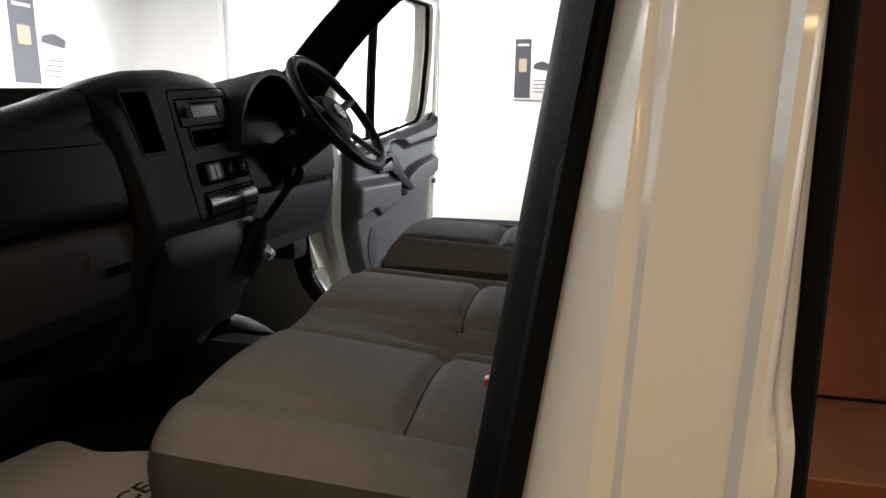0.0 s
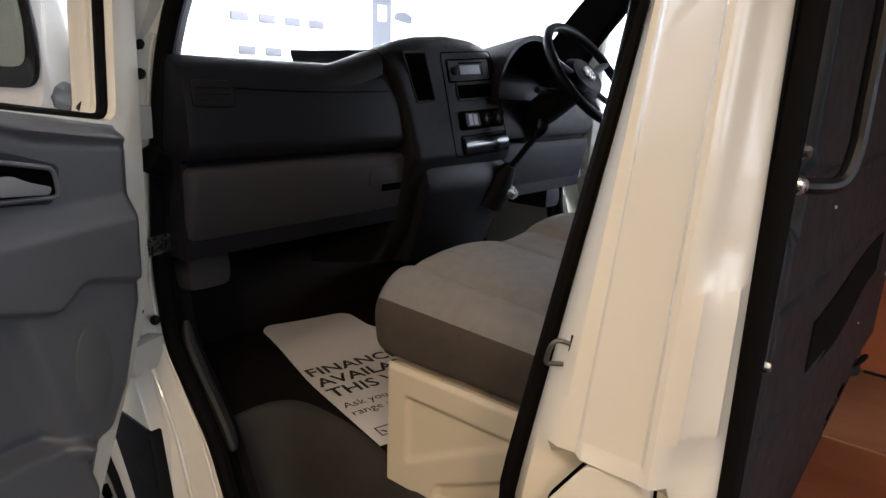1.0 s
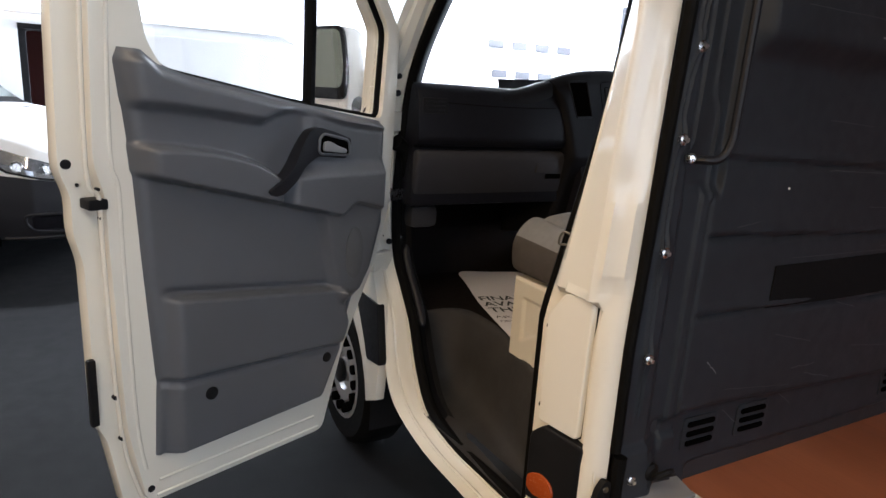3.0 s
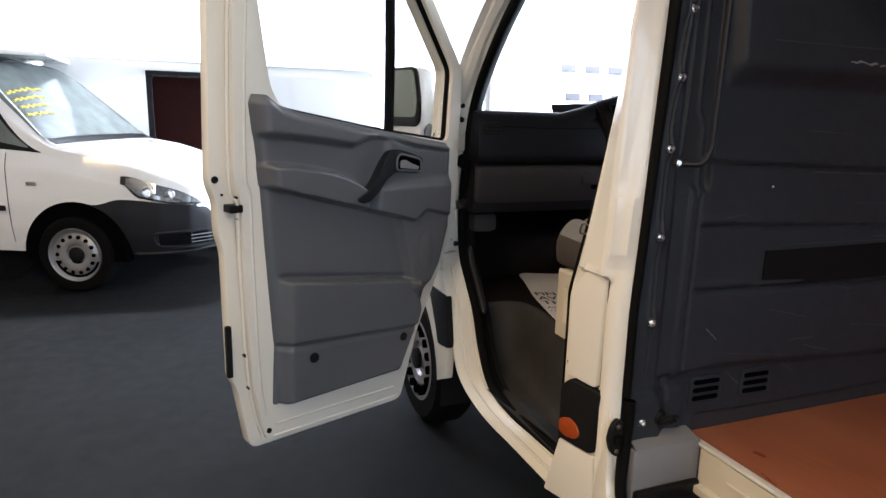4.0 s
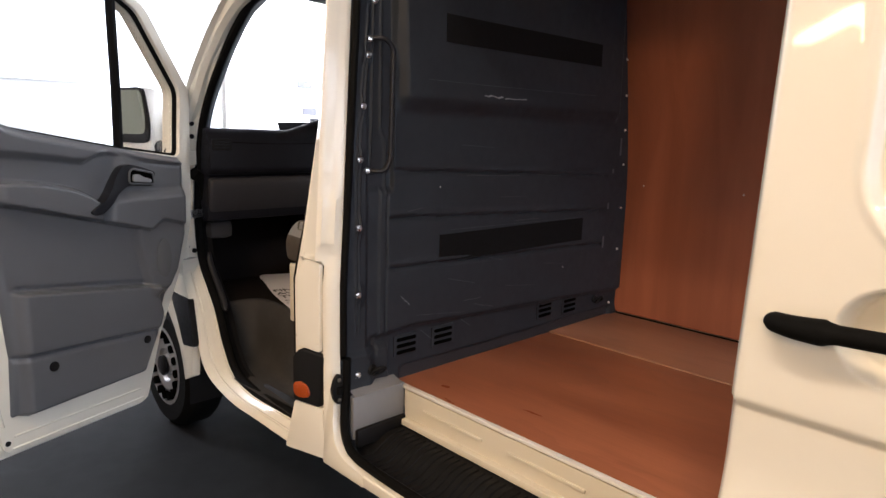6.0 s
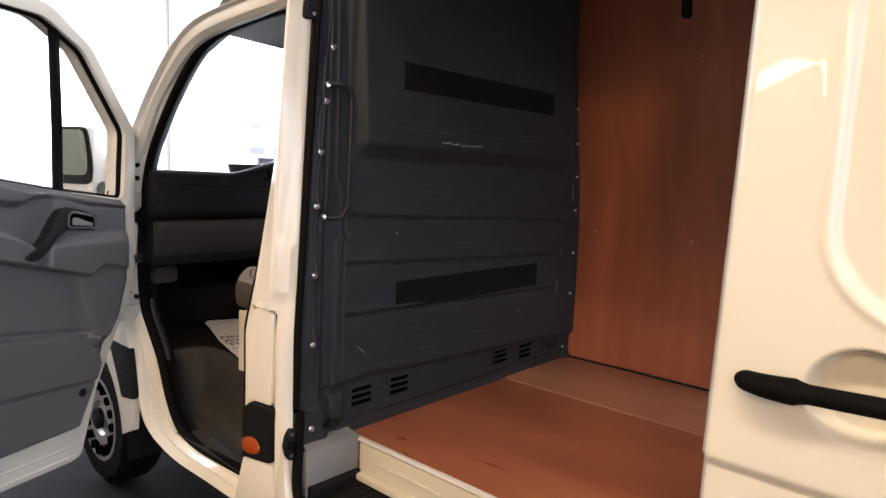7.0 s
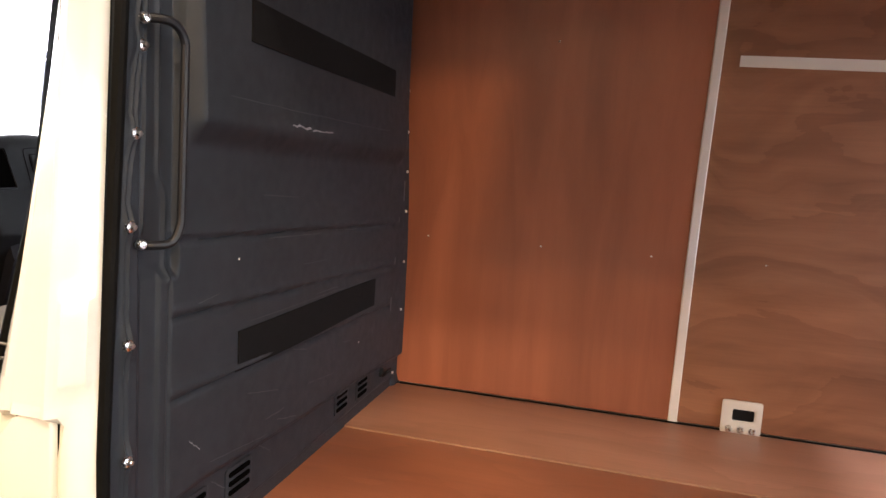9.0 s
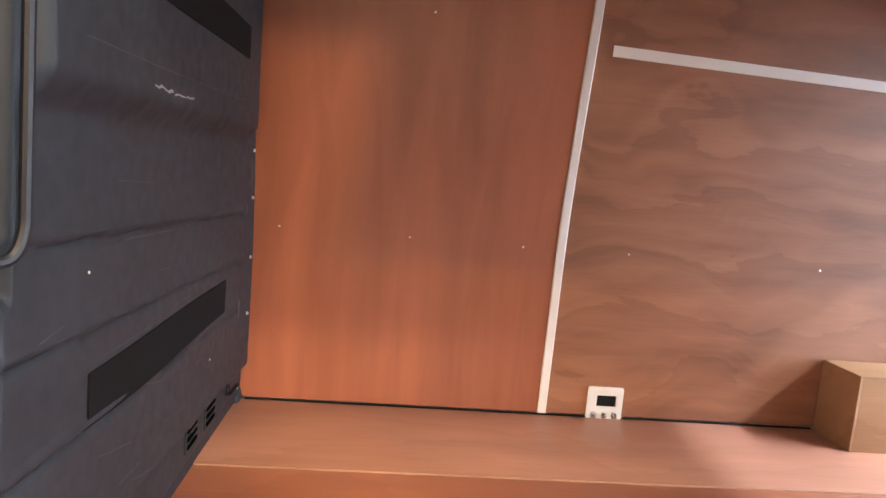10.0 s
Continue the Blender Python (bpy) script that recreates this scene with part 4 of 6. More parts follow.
        part("access_hole", prism([(u + rr * math.cos(t), z + rr * math.sin(t)) for t in lin(0, 2 * math.pi, 19)[:-1]], w2 - 0.01, w2 + 0.004, lambda u_, z_, w: P(u_, z_, w), 0.002), BLACKP, core)
    w3 = spot(0.285, 1.07)
    part("speaker_grille", prism([(0.285 + 0.040 * math.cos(t), 1.075 + 0.088 * math.sin(t)) for t in lin(0, 2 * math.pi, 29)[:-1]], w3 - 0.01, w3 + 0.004, lambda u, z, w: P(u, z, w), 0.002), TRIMD, core)
    # lock and fixings on the trailing edge
    part("lock", prism(rounded(rect(1.045, 1.09, 1.290, 1.316), 0.006), 0.06, 0.109, lambda u, z, w: P(u, z, w), 0.003), BLACKP, core)
    for u, z, rr, w0 in ((1.112, 1.395, 0.012, 0.050), (0.975, 0.497, 0.010, 0.105), (1.055, 0.80, 0.006, 0.105), (1.045, 0.68, 0.006, 0.105), (1.090, 1.345, 0.0045, 0.050), (1.066, 1.340, 0.0045, 0.105), (1.062, 1.270, 0.0045, 0.105)):
        part("plug", prism([(u + rr * math.cos(t), z + rr * math.sin(t)) for t in lin(0, 2 * math.pi, 13)[:-1]], w0 - 0.01, w0 + 0.003, lambda u_, z_, w: P(u_, z_, w)), BLACKP, core)
    part("buffer", prism(rounded(rect(1.080, 1.100, 0.715, 0.90), 0.006), 0.05, 0.066, lambda u, z, w: P(u, z, w), 0.003), BLACKP, core, "black rubber buffer strip")
    beads = [[(1.052, 2.2), (1.078, 1.96), (1.090, 1.40), (1.064, 1.32), (1.060, 1.15), (1.045, 0.70), (1.0, 0.478)], [(1.012, 2.1), (1.030, 1.75), (1.034, 1.42), (1.018, 1.34), (1.014, 1.16), (1.004, 0.72), (0.985, 0.56)], [(0.96, 0.470), (0.38, 0.452)], [(0.95, 0.515), (0.40, 0.497)]]
    for line in beads:
        part("pressed_bead", tube(spline([P(u, z, 0.1035) for u, z in line], 4), 0.0055, 8), PAINT, core)
    # glazing
    pane = part("window_pane", prism(win, 0.045, 0.05, lambda u, z, w: P(u, z, w)), GLASS, core)
    pane.visible_shadow = False
    part("window_seal", tube([P(u, z, 0.075) for u, z in win], 0.012, 8, True), RUBBER, core)
    part("window_post", tube([P(0.415, 1.53, 0.07), P(0.418, 1.8, 0.07), P(0.435, 2.20, 0.07)], 0.020, 8, r2=0.022), RUBBER, core)
    # hinges
    for z in (0.98, 1.50):
        part("hinge", prism(rounded(rect(-0.03, 0.08, z - 0.035, z + 0.035), 0.01), 0.02, 0.06, lambda u, z_, w: P(u, z_, w), 0.004), PAINT, core)
    part("wiring_boot", tube([P(0.02, 1.43, 0.08), P(-0.03, 1.40, 0.085), P(-0.045, 1.35, 0.085), P(-0.05, 1.30, 0.08)], lambda t: 0.030 - 0.012 * t, 10), RUBBER, core, "black rubber wiring boot")
    part("check_box", prism(rounded(rect(-0.075, -0.045, 1.195, 1.28), 0.006), 0.03, 0.07, lambda u, z_, w: P(u, z_, w), 0.003), BLACKP, core)
    for zz in (1.60, 1.66, 1.76, 1.05):
        part("bolt", lathe([(0.012, 0), (0.012, 0.006), (0.006, 0.010)], P(-0.015, zz, 0.045), (0.6, -0.8 * (-1 if flip else 1), 0), 8), BLACKP, core)
    part("check_strap", prism(rect(-0.05, 0.10, 1.215, 1.255), 0.07, 0.085, lambda u, z_, w: P(u, z_, w), 0.003), STEEL, core)
    # mirror on its arm, outside
    rim = rounded([(0.0, 0.0), (0.20, 0.0), (0.222, 0.15), (0.205, 0.30), (0.02, 0.305), (-0.008, 0.15)], 0.045)

    def M(q, h, t):
        return P(0.03 + t, 1.515 + h, -0.055 - q - tumble(1.515 + h))

    mh = part("door_mirror", prism(rim, 0.0, 0.095, M, 0.03), PAINT2, core, "white door mirror with a black rim")
    part("mirror_rim", prism(rounded([(0.0, 0.05), (0.21, 0.05), (0.222, 0.15), (0.205, 0.30), (0.02, 0.305), (-0.008, 0.15)], 0.04), 0.095, 0.108, M, 0.004), BLACKP, mh)
    part("mirror_glass", prism(rounded([(0.014, 0.09), (0.195, 0.09), (0.206, 0.16), (0.190, 0.288), (0.03, 0.29), (0.008, 0.17)], 0.03), 0.108, 0.112, M), MIRROR, mh)
    part("mirror_arm", tube([P(0.10, 1.53, 0.03), P(0.08, 1.54, -0.03), P(0.07, 1.56, -0.10)], 0.03, 8), BLACKP, mh)


cab_door(False, 67)
cab_door(True, 79)


# wheels
def wheel(x, y, r, rim_r, out, parent):
    s = out
    ty = part("wheel", lathe([(rim_r, 0.07), (rim_r + 0.002, 0.004), (r - 0.04, 0.0), (r - 0.015, 0.02), (r, 0.05), (r, 0.17), (r - 0.02, 0.20), (rim_r, 0.19)], (x, y, r), (0, -s, 0), 40), RUBBER, parent)
    ty.location = (0, s * 0.0, 0)
    part("rim", lathe([(rim_r + 0.006, 0.012), (rim_r + 0.006, 0.002), (rim_r - 0.01, 0.0), (rim_r - 0.018, 0.03), (rim_r - 0.04, 0.035), (rim_r - 0.075, 0.01), (0.095, 0.012), (0.085, 0.03), (0.06, 0.032), (0.055, 0.015), (0.0, 0.012)][::-1] + [(rim_r + 0.006, 0.06), (0.0, 0.06)], (x, y, r), (0, -s, 0), 40), SILVER, ty)
    for k in range(16):
        a = 2 * math.pi * k / 16
        cx, cz = x + (rim_r - 0.040) * math.cos(a), r + (rim_r - 0.040) * math.sin(a)
        part("hole", lathe([(0.022, -0.024), (0.022, 0.006)], (cx, y - s * 0.016, cz), (0, -s, 0), 12), HOLE, ty)
    part("hub", lathe([(0.055, 0.0), (0.055, -0.02), (0.045, -0.026)], (x, y - s * 0.012, r), (0, -s, 0), 20), BLACKP, ty)
    return ty


wheel(-1.66, -1.02, 0.345, 0.215, -1, van)
wheel(-1.66, 0.92, 0.345, 0.215, 1, van)
wheel(2.3, -1.02, 0.325, 0.215, -1, van)
wheel(2.3, 0.92, 0.325, 0.215, 1, van)
# nose
part("bonnet", sheet(lin(-2.35, -1.35, 10), lin(-0.98, 0.88, 10), lambda x, y: Vector((x - 0.10 * (1 - ((y - YC) / 0.93) ** 2), y, 1.14 + (x + 2.35) * 0.48 - 0.06 * ((y - YC) / 0.93) ** 2)), (0, 0, -0.02)), PAINT, van)
part("nose_panel", sheet(lin(0.40, 1.15, 8), lin(-1.0, 0.90, 12), lambda z, y: Vector((-2.42 - 0.10 * (1 - ((y - YC) / 0.95) ** 2) + 0.06 * (z - 0.4), y, z)), (0.03, 0, 0)), PAINT, van)
part("front_bumper", box(-2.58, -2.30, -1.0, 0.90, 0.30, 0.62, 0.06), BLACKP, van)
wsp = part("windscreen", sheet(lin(0, 1, 10), lin(-0.90, 0.80, 12), lambda s, y: Vector((-1.72 + 0.83 * s - 0.13 * (1 - ((y - YC) / 0.9) ** 2), y * (1 - 0.12 * s), 1.56 + 0.71 * s)), (0, 0, 0.006)), GLASS, van)
wsp.visible_shadow = False
def lining_pt(s, y):
    """Headlining: its front edge runs forward in the middle, along the top of the windscreen."""
    k = ((y - YC) / 0.8) ** 2
    front = -0.865 - 0.165 * (1 - k)
    return Vector((front + (-0.05 - front) * s, y, 2.258 + 0.022 * s - 0.012 * k))


part("header_rail", sheet(lin(0, 1, 9), lin(-0.84, 0.74, 14), lining_pt, (0, 0, 0.03)), BLACKP, van, "dark headlining")
WELL = [(-1.095, -0.955), (-1.108, -0.88), (-1.105, -0.79), (-1.06, -0.735), (-0.95, -0.722), (-0.80, -0.738), (-0.62, -0.788), (-0.42, -0.850), (-0.22, -0.905)]
well = [(p.x, p.y) for p in spline([(*q, 0) for q in WELL], 5)]
floor_edge = [(-1.75, -0.86), (-1.14, -0.86)] + [q for q in well if q[1] > -0.86] + [(-0.40, -0.86), (-0.03, -0.86)]
part("cab_floor", prism(floor_edge + [tuple(mirrored((*q, 0)))[:2] for q in floor_edge[::-1]], 0.755, 0.79, lambda a, b, t: (a, b, t)), CABFLOOR, van, smooth=False)
part("toe_board", shaped(box(0, 1, -0.95, 0.86, -0.02, 0, 0), lambda c: Vector((-1.58 - 0.17 * c.x, c.y, 0.79 + 0.42 * c.x + c.z))), CABFLOOR, van)
def well_pt(i, k):
    """The tub inside the door: from the floor's lip down the flank to the bottom and out to the sill."""
    ex, ey = well[i]
    f, z = ((-0.10, 0.794), (-0.03, 0.795), (0.0, 0.790), (0.03, 0.775), (0.07, 0.70), (0.11, 0.60), (0.16, 0.535), (0.24, 0.510), (0.40, 0.503), (1.0, 0.500))[k]
    sx = min(max(ex, -0.90), -0.24)
    # flank stands steep where the tub is shallow
    return Vector((ex + (sx - ex) * f, ey + (-0.985 - ey) * f, z))


for g in (Vector, mirrored):
    part("step_well", sheet(range(len(well)), range(10), lambda i, k, g=g: g(well_pt(i, k))), STEPWELL, van, "dark grey rubber step well", angle=60)
part("floor_plug", lathe([(0.008, 0), (0.006, 0.006)], (-0.80, -0.70, 0.789), (0, 0, 1), 10), BLACKP, van)
part("cab_back", box(-0.06, -0.03, -0.92, 0.82, 0.60, 2.45, 0.004), DASHL, van)

# dashboard
dash_prof = [(-1.75, 1.20), (-1.75, 1.60), (-1.55, 1.625), (-1.25, 1.64), (-1.165, 1.642), (-1.13, 1.625), (-1.105, 1.56), (-1.095, 1.45), (-1.11, 1.425), (-1.14, 1.42), (-1.14, 1.20)]
dash = part("dashboard", prism(dash_prof, -0.955, 0.855, lambda a, b, t: (a, t, b), 0.012), DASH, van, "charcoal dashboard")
lower = [(-1.15, 1.41), (-1.112, 1.405), (-1.108, 1.37), (-1.135, 1.25), (-1.18, 1.20), (-1.30, 1.18), (-1.30, 1.40)]
part("glovebox", prism(lower, -0.95, -0.25, lambda a, b, t: (a, t, b), 0.022, seg=4), DASHL, dash, "pale grey lower glovebox")
part("glovebox", prism(lower, 0.17, 0.85, lambda a, b, t: (a, t, b), 0.012), DASHL, dash)
part("latch", box(-1.14, -1.117, -0.367, -0.293, 1.300, 1.320, 0.003), HOLE, dash, "black recessed latch")
part("latch_plate", box(-1.130, -1.1075, -0.424, -0.322, 1.323, 1.372, 0.006), DASHL, dash, "grey glovebox latch plate")
side_vent = part("side_vent", prism(rounded(rect(-0.940, -0.842, 1.538, 1.592), 0.012), -0.004, 0.004, lambda a, b, t: (-1.1045 + t - (b - 1.56) * 0.1, a, b), 0.002), BLACKP, dash, "black side air vent")
for k in range(3):
    part("vent_slat", box(-1.1015, -1.0985, -0.930, -0.852, 1.549 + 0.014 * k, 1.553 + 0.014 * k, 0.001), DASH, side_vent)
part("dash_seam", tube([(-1.1075, y, 1.578 - 0.006 * math.sin((y + 0.86) * 6)) for y in lin(-0.90, -0.36, 12)], 0.0012, 6), HOLE, dash)
CREST = [(-0.60, 1.630), (-0.52, 1.643), (-0.44, 1.664), (-0.36, 1.690), (-0.28, 1.714), (-0.20, 1.731), (-0.08, 1.742), (0.04, 1.737), (0.10, 1.724), (0.14, 1.702), (0.19, 1.665), (0.3, 1.64)]


def crest(y):
    for (a, p), (b, q) in zip(CREST, CREST[1:]):
        if y <= b:
            return p + (q - p) * (max(y, a) - a) / (b - a)
    return CREST[-1][1]


def console_pt(k, i):
    """Rounded body of the centre console: k across, i down the section from behind the crest."""
    yt = -0.375 + 0.515 * k
    zc = crest(yt)
    x, z = [(-1.50, zc - 0.13), (-1.40, zc - 0.085), (-1.30, zc - 0.042), (-1.22, zc - 0.010), (-1.18, zc - 0.001), (-1.155, zc), (-1.135, zc - 0.006), (-1.120, zc - 0.018), (-1.111, zc - 0.034), (-1.105 + (1.69 - (zc - 0.06)) * 0.13, zc - 0.06),
            (-1.0933, 1.60), (-1.0803, 1.50), (-1.067, 1.398), (-1.069, 1.385), (-1.078, 1.370), (-1.092, 1.345), (-1.11, 1.30), (-1.13, 1.22), (-1.15, 1.15), (-1.22, 1.05), (-1.5, 1.0)][i]
    if i == 9:
        z, x = max(z, 1.625), -1.105 + (1.69 - max(z, 1.625)) * 0.13
    low = max(0.0, 1.70 - z)
    y0, y1 = -0.375 + min(0.085, 0.32 * low), 0.140 + min(0.085, 0.25 * low)
    e = min(k / 0.06, (1 - k) / 0.07, 1.0)
    x -= 0.030 * (1 - math.sqrt(max(0.0, 1 - (1 - e) ** 2))) * (smooth((i - 8) / 2) if k < 0.5 else 1)
    return Vector((x, y0 + (y1 - y0) * k, z))


cons = sheet([0, 0.004, 0.012, 0.025, 0.042, 0.06] + lin(0.09, 0.91, 24) + [0.93, 0.95, 0.97, 0.985, 0.995, 1.0], range(21), console_pt)
for k in (0, 1):
    for i in range(20):
        a, b = console_pt(k, i), console_pt(k, i + 1)
        cons.faces.new([cons.verts.new(q) for q in (a, b, Vector((-1.52, b.y, b.z)), Vector((-1.52, a.y, a.z)))])
bmesh.ops.remove_doubles(cons, verts=cons.verts, dist=0.0003)
part("centre_console", cons, CONS, dash, "charcoal centre console", angle=60)
# shoulder that runs out along the top of the dashboard
shoulder = sheet(lin(-0.60, -0.374, 24), range(8), lambda y, i: Vector(((-1.50, -1.40, -1.30, -1.22, -1.165, -1.140, -1.122, -1.116)[i], y, crest(y) - (0.13, 0.085, 0.042, 0.010, 0.0, 0.006, 0.020, 0.045)[i])), (0, 0, -0.02))
part("console_shoulder", shoulder, CONS, dash, angle=60)

# ply lining of the load space


def board(name, bm, m, label, category, group=""):
    return tagged(part(name, bm, m), label, category, group)


board("floor_board", box(-0.03, 3.5, -0.70, 0.288, 0.662, 0.680, 0.002), PLYFLOOR, "red-brown plywood floor board, slightly scuffed", "floor board")
pale = board("floor_board", box(-0.03, 3.5, 0.294, 0.868, 0.662, 0.6845, 0.001), PLYFLOOR2, "paler brown plywood floor board along the side", "floor board")
part("cut_edge", box(-0.03, 3.5, 0.290, 0.294, 0.662, 0.6848, 0.0008), PLYEDGE, pale, "pale cut edge of the board")


def wall_sheet(x0, x1, z0, z1):
    return sheet([x0, x0 + 0.004] + lin(x0 + 0.02, x1 - 0.02, 6) + [x1 - 0.004, x1], lin(z0, z1, 30), lambda x, z: Vector((x, ywall(z), z)), (0, 0.012, 0))


board("wall_board", wall_sheet(-0.03, 1.238, 0.694, 2.70), PLYWALL, "red-brown plywood wall lining board with upright grain", "wall board")
board("wall_board", wall_sheet(1.240, 3.45, 0.694, 2.70), PLYWALL2, "brown plywood wall lining board with wavy level grain", "wall board")
board("cover_strip", sheet([1.214, 1.218, 1.248, 1.252], lin(0.69, 2.70, 30), lambda x, z: Vector((x + 0.014 * (z - 0.69), ywall(z) - 0.006 + (0.003 if x in (1.214, 1.252) else 0), z)), (0, 0.006, 0)), WHITEP, "white plastic cover strip over the board joint", "trim strip")
board("cover_strip", sheet(lin(1.335, 3.4, 8), [2.159, 2.163, 2.195, 2.199], lambda x, z: Vector((x, ywall(z) - 0.006, z - 0.028 * (x - 1.33))), (0, 0.006, 0)), WHITEP, "white plastic cover strip running level", "trim strip")
# roof and near-side boards are unseen, added to cut bounce from the white paint
board("roof_board", sheet(lin(0.02, 3.5, 6), lin(-0.86, 0.70, 9), lambda x, y: Vector((x, y, 2.68 - 0.05 * (y / 0.8) ** 2)), (0, 0, 0.01)), PLYWALL2, "unseen brown plywood roof board, added to dim bounced light", "roof board")
board("wall_board", sheet(lin(1.56, 3.45, 4), lin(0.694, 2.60, 12), lambda x, z: Vector((x, -0.95 + tumble(z), z)), (0, -0.012, 0)), PLYWALL2, "unseen brown plywood board beside the side door, added to dim bounced light", "wall board")
arch_box = thing("wheel_arch_box", "tan plywood box over the wheel arch", "wheel box", (2.45, 0.75, 0.68))
for nm, bx in (("end_board", box(0, 0.012, -0.112, 0.115, 0.001, 0.31, 0.002)), ("side_board", box(0.012, 0.95, -0.112, -0.10, 0.001, 0.31, 0.002)), ("top_board", box(0.0, 0.95, -0.112, 0.115, 0.31, 0.322, 0.002))):
    part(nm, bx, PLYBOX, arch_box)

# window backdrops and posters of the showroom
BACK = glow("daylight_backdrop", (0.97, 0.98, 1.0), 3.0)
tagged(part("backdrop", box(-8.62, -8.6, -4.9, 2.9, 0.6, 4.5, 0), BACK), "bright daylight outside the shop window", "backdrop", kind="structure")
tagged(part("backdrop", box(-6.9, 8.2, 9.6, 9.62, 0.6, 4.5, 0), BACK), "bright daylight outside the shop window", "backdrop", kind="structure")
BACKDIM = glow("dull_daylight_backdrop", (0.95, 0.97, 1.0), 0.9)
tagged(part("backdrop", box(9.6, 9.62, -6.1, 2.9, 0.4, 4.4, 0), BACKDIM), "bright daylight outside the shop window", "backdrop", kind="structure")
# the last frame belongs to the unseen window added for its light
for wi, (place, a0, a1) in enumerate(((yz(GX1 + 0.1), -5.6, 2.4), (yz(GX0 - 0.2), -4.4, 2.4), (xz(GY1 + 0.15), -6.4, -2.2), (xz(GY1 + 0.15), 3.5, 7.7))):
    fr = tagged(part("window_%d" % (wi + 1), prism(rect(a0, a1, 1.0 - 0.2 * (wi < 1), 4.2 - 0.2 * (wi < 1)), 0, 0.06, place, holes=[rect(a0 + 0.06, (a0 + a1) / 2 - 0.03, 1.06 - 0.2 * (wi < 1), 4.14 - 0.2 * (wi < 1)), rect((a0 + a1) / 2 + 0.03, a1 - 0.06, 1.06 - 0.2 * (wi < 1), 4.14 - 0.2 * (wi < 1))]), WHITEP, smooth=False), "white framed shop window", "window", kind="structure")


def poster(name, place, a0, a1, b0, b1, label):
    """A framed wall panel: dark upright band with a pale emblem, white half with a small dark vehicle shape."""
    po = thing(name, label, "poster", place((a0 + a1) / 2, (b0 + b1) / 2, 0))
    o = Vector(place((a0 + a1) / 2, (b0 + b1) / 2, 0))
    w, h = a1 - a0, b1 - b0

    def L(bm):
        return shaped(bm, lambda c: c - o)

    part("board", L(prism(rect(a0, a1, b0, b1), 0.002, 0.03, place, 0.003)), WHITEP, po)
    part("band", L(prism(rect(a0 + w * 0.06, a0 + w * 0.46, b0 + h * 0.03, b1 - h * 0.03), 0.03, 0.036, place)), POSTER, po, "charcoal band")
    part("emblem", L(prism(rounded(rect(a0 + w * 0.16, a0 + w * 0.36, b0 + h * 0.45, b0 + h * 0.66), 0.03), 0.036, 0.040, place)), WALLC, po)
    part("title_bar", L(prism(rect(a0 + w * 0.12, a0 + w * 0.40, b0 + h * 0.86, b0 + h * 0.895), 0.036, 0.039, place)), WHITEP, po)
    part("vehicle_shape", L(prism(rounded([(a0 + w * 0.52, b0 + h * 0.50), (a0 + w * 0.92, b0 + h * 0.46), (a0 + w * 0.95, b0 + h * 0.56), (a0 + w * 0.75, b0 + h * 0.62), (a0 + w * 0.55, b0 + h * 0.58)], 0.03), 0.03, 0.034, place)), POSTER, po)
    for k in range(4):
        part("text_bar", L(prism(rect(a0 + w * 0.54, a0 + w * (0.80 + 0.03 * k), b0 + h * (0.12 + 0.06 * k), b0 + h * (0.135 + 0.06 * k)), 0.03, 0.033, place)), TRIM, po)
    return po


poster("wall_poster", yz(GX0 + 0.06), 6.15, 7.25, 2.03, 3.28, "white and charcoal poster panel on the showroom wall")
poster("wall_poster", lambda a, b, t: (a, GY1 - t, b), -1.32, -0.70, 1.95, 2.90, "white and charcoal poster panel on the showroom wall")
tagged(part("column", box(GX0, GX0 + 0.06, 5.75, 7.75, 0, GZ, 0.01), WALLW), "cream painted pier on the showroom wall", "wall pier", kind="structure")
for zz, ys in ((2.42, lin(3.75, 5.1, 4)), (1.97, lin(3.85, 4.75, 3))):
    for yy in ys:
        note = tagged(part("wall_picture", prism(rect(yy - 0.14, yy + 0.14, zz - 0.05, zz + 0.07), 0.002, 0.014, yz(GX0), 0.002), PICGREY), "small grey picture of a van on the wall", "picture", "small pictures on the wall")

# dark board with white letters below the pictures
sign = thing("wall_sign", "dark sign board with white letters on the showroom wall", "sign", (GX0, 4.4, 1.58))
part("board", box(0.002, 0.03, -0.55, 0.60, -0.30, 0.29, 0.003), POSTER, sign)
part("header", box(0.03, 0.034, -0.53, 0.58, 0.19, 0.27, 0.0), SCREEN, sign)
cu = bpy.data.curves.new("lettering", "FONT")
cu.body, cu.size, cu.resolution_u = "FINAN", 0.155, 2
tmp = bpy.data.objects.new("tmp", cu)
letters = bmesh.new()
text_mesh = bpy.data.meshes.new_from_object(tmp)
letters.from_mesh(text_mesh)
bpy.data.objects.remove(tmp)
bpy.data.meshes.remove(text_mesh)
part("lettering", shaped(letters, lambda c: Vector((0.034, -0.50 + c.x, 0.05 + c.y))), WHITEP, sign, "white lettering finan", smooth=False)

# ---- cab fittings ----
def panel_on(corners):
    tl, tr, br, bl = [Vector(c) for c in corners]
    nrm = (tr - tl).cross(bl - tl).normalized()
    if nrm.x < 0:
        nrm = -nrm

    def place(p, q, t):
        return (bl * (1 - p) + br * p) * (1 - q) + (tl * (1 - p) + tr * p) * q + nrm * t
    return place


FACE = panel_on(((-1.105, -0.150, 1.690), (-1.105, 0.096, 1.708), (-1.066, 0.186, 1.400), (-1.066, -0.101, 1.388)))


def pq(p0, p1, q0, q1):
    return rect(p0, p1, q0, q1)


def on_face(name, outline, t0, t1, m, r=0.0, label="", parent=None):
    return part(name, prism(outline, t0, t1, FACE, r), m, parent or dash, label)


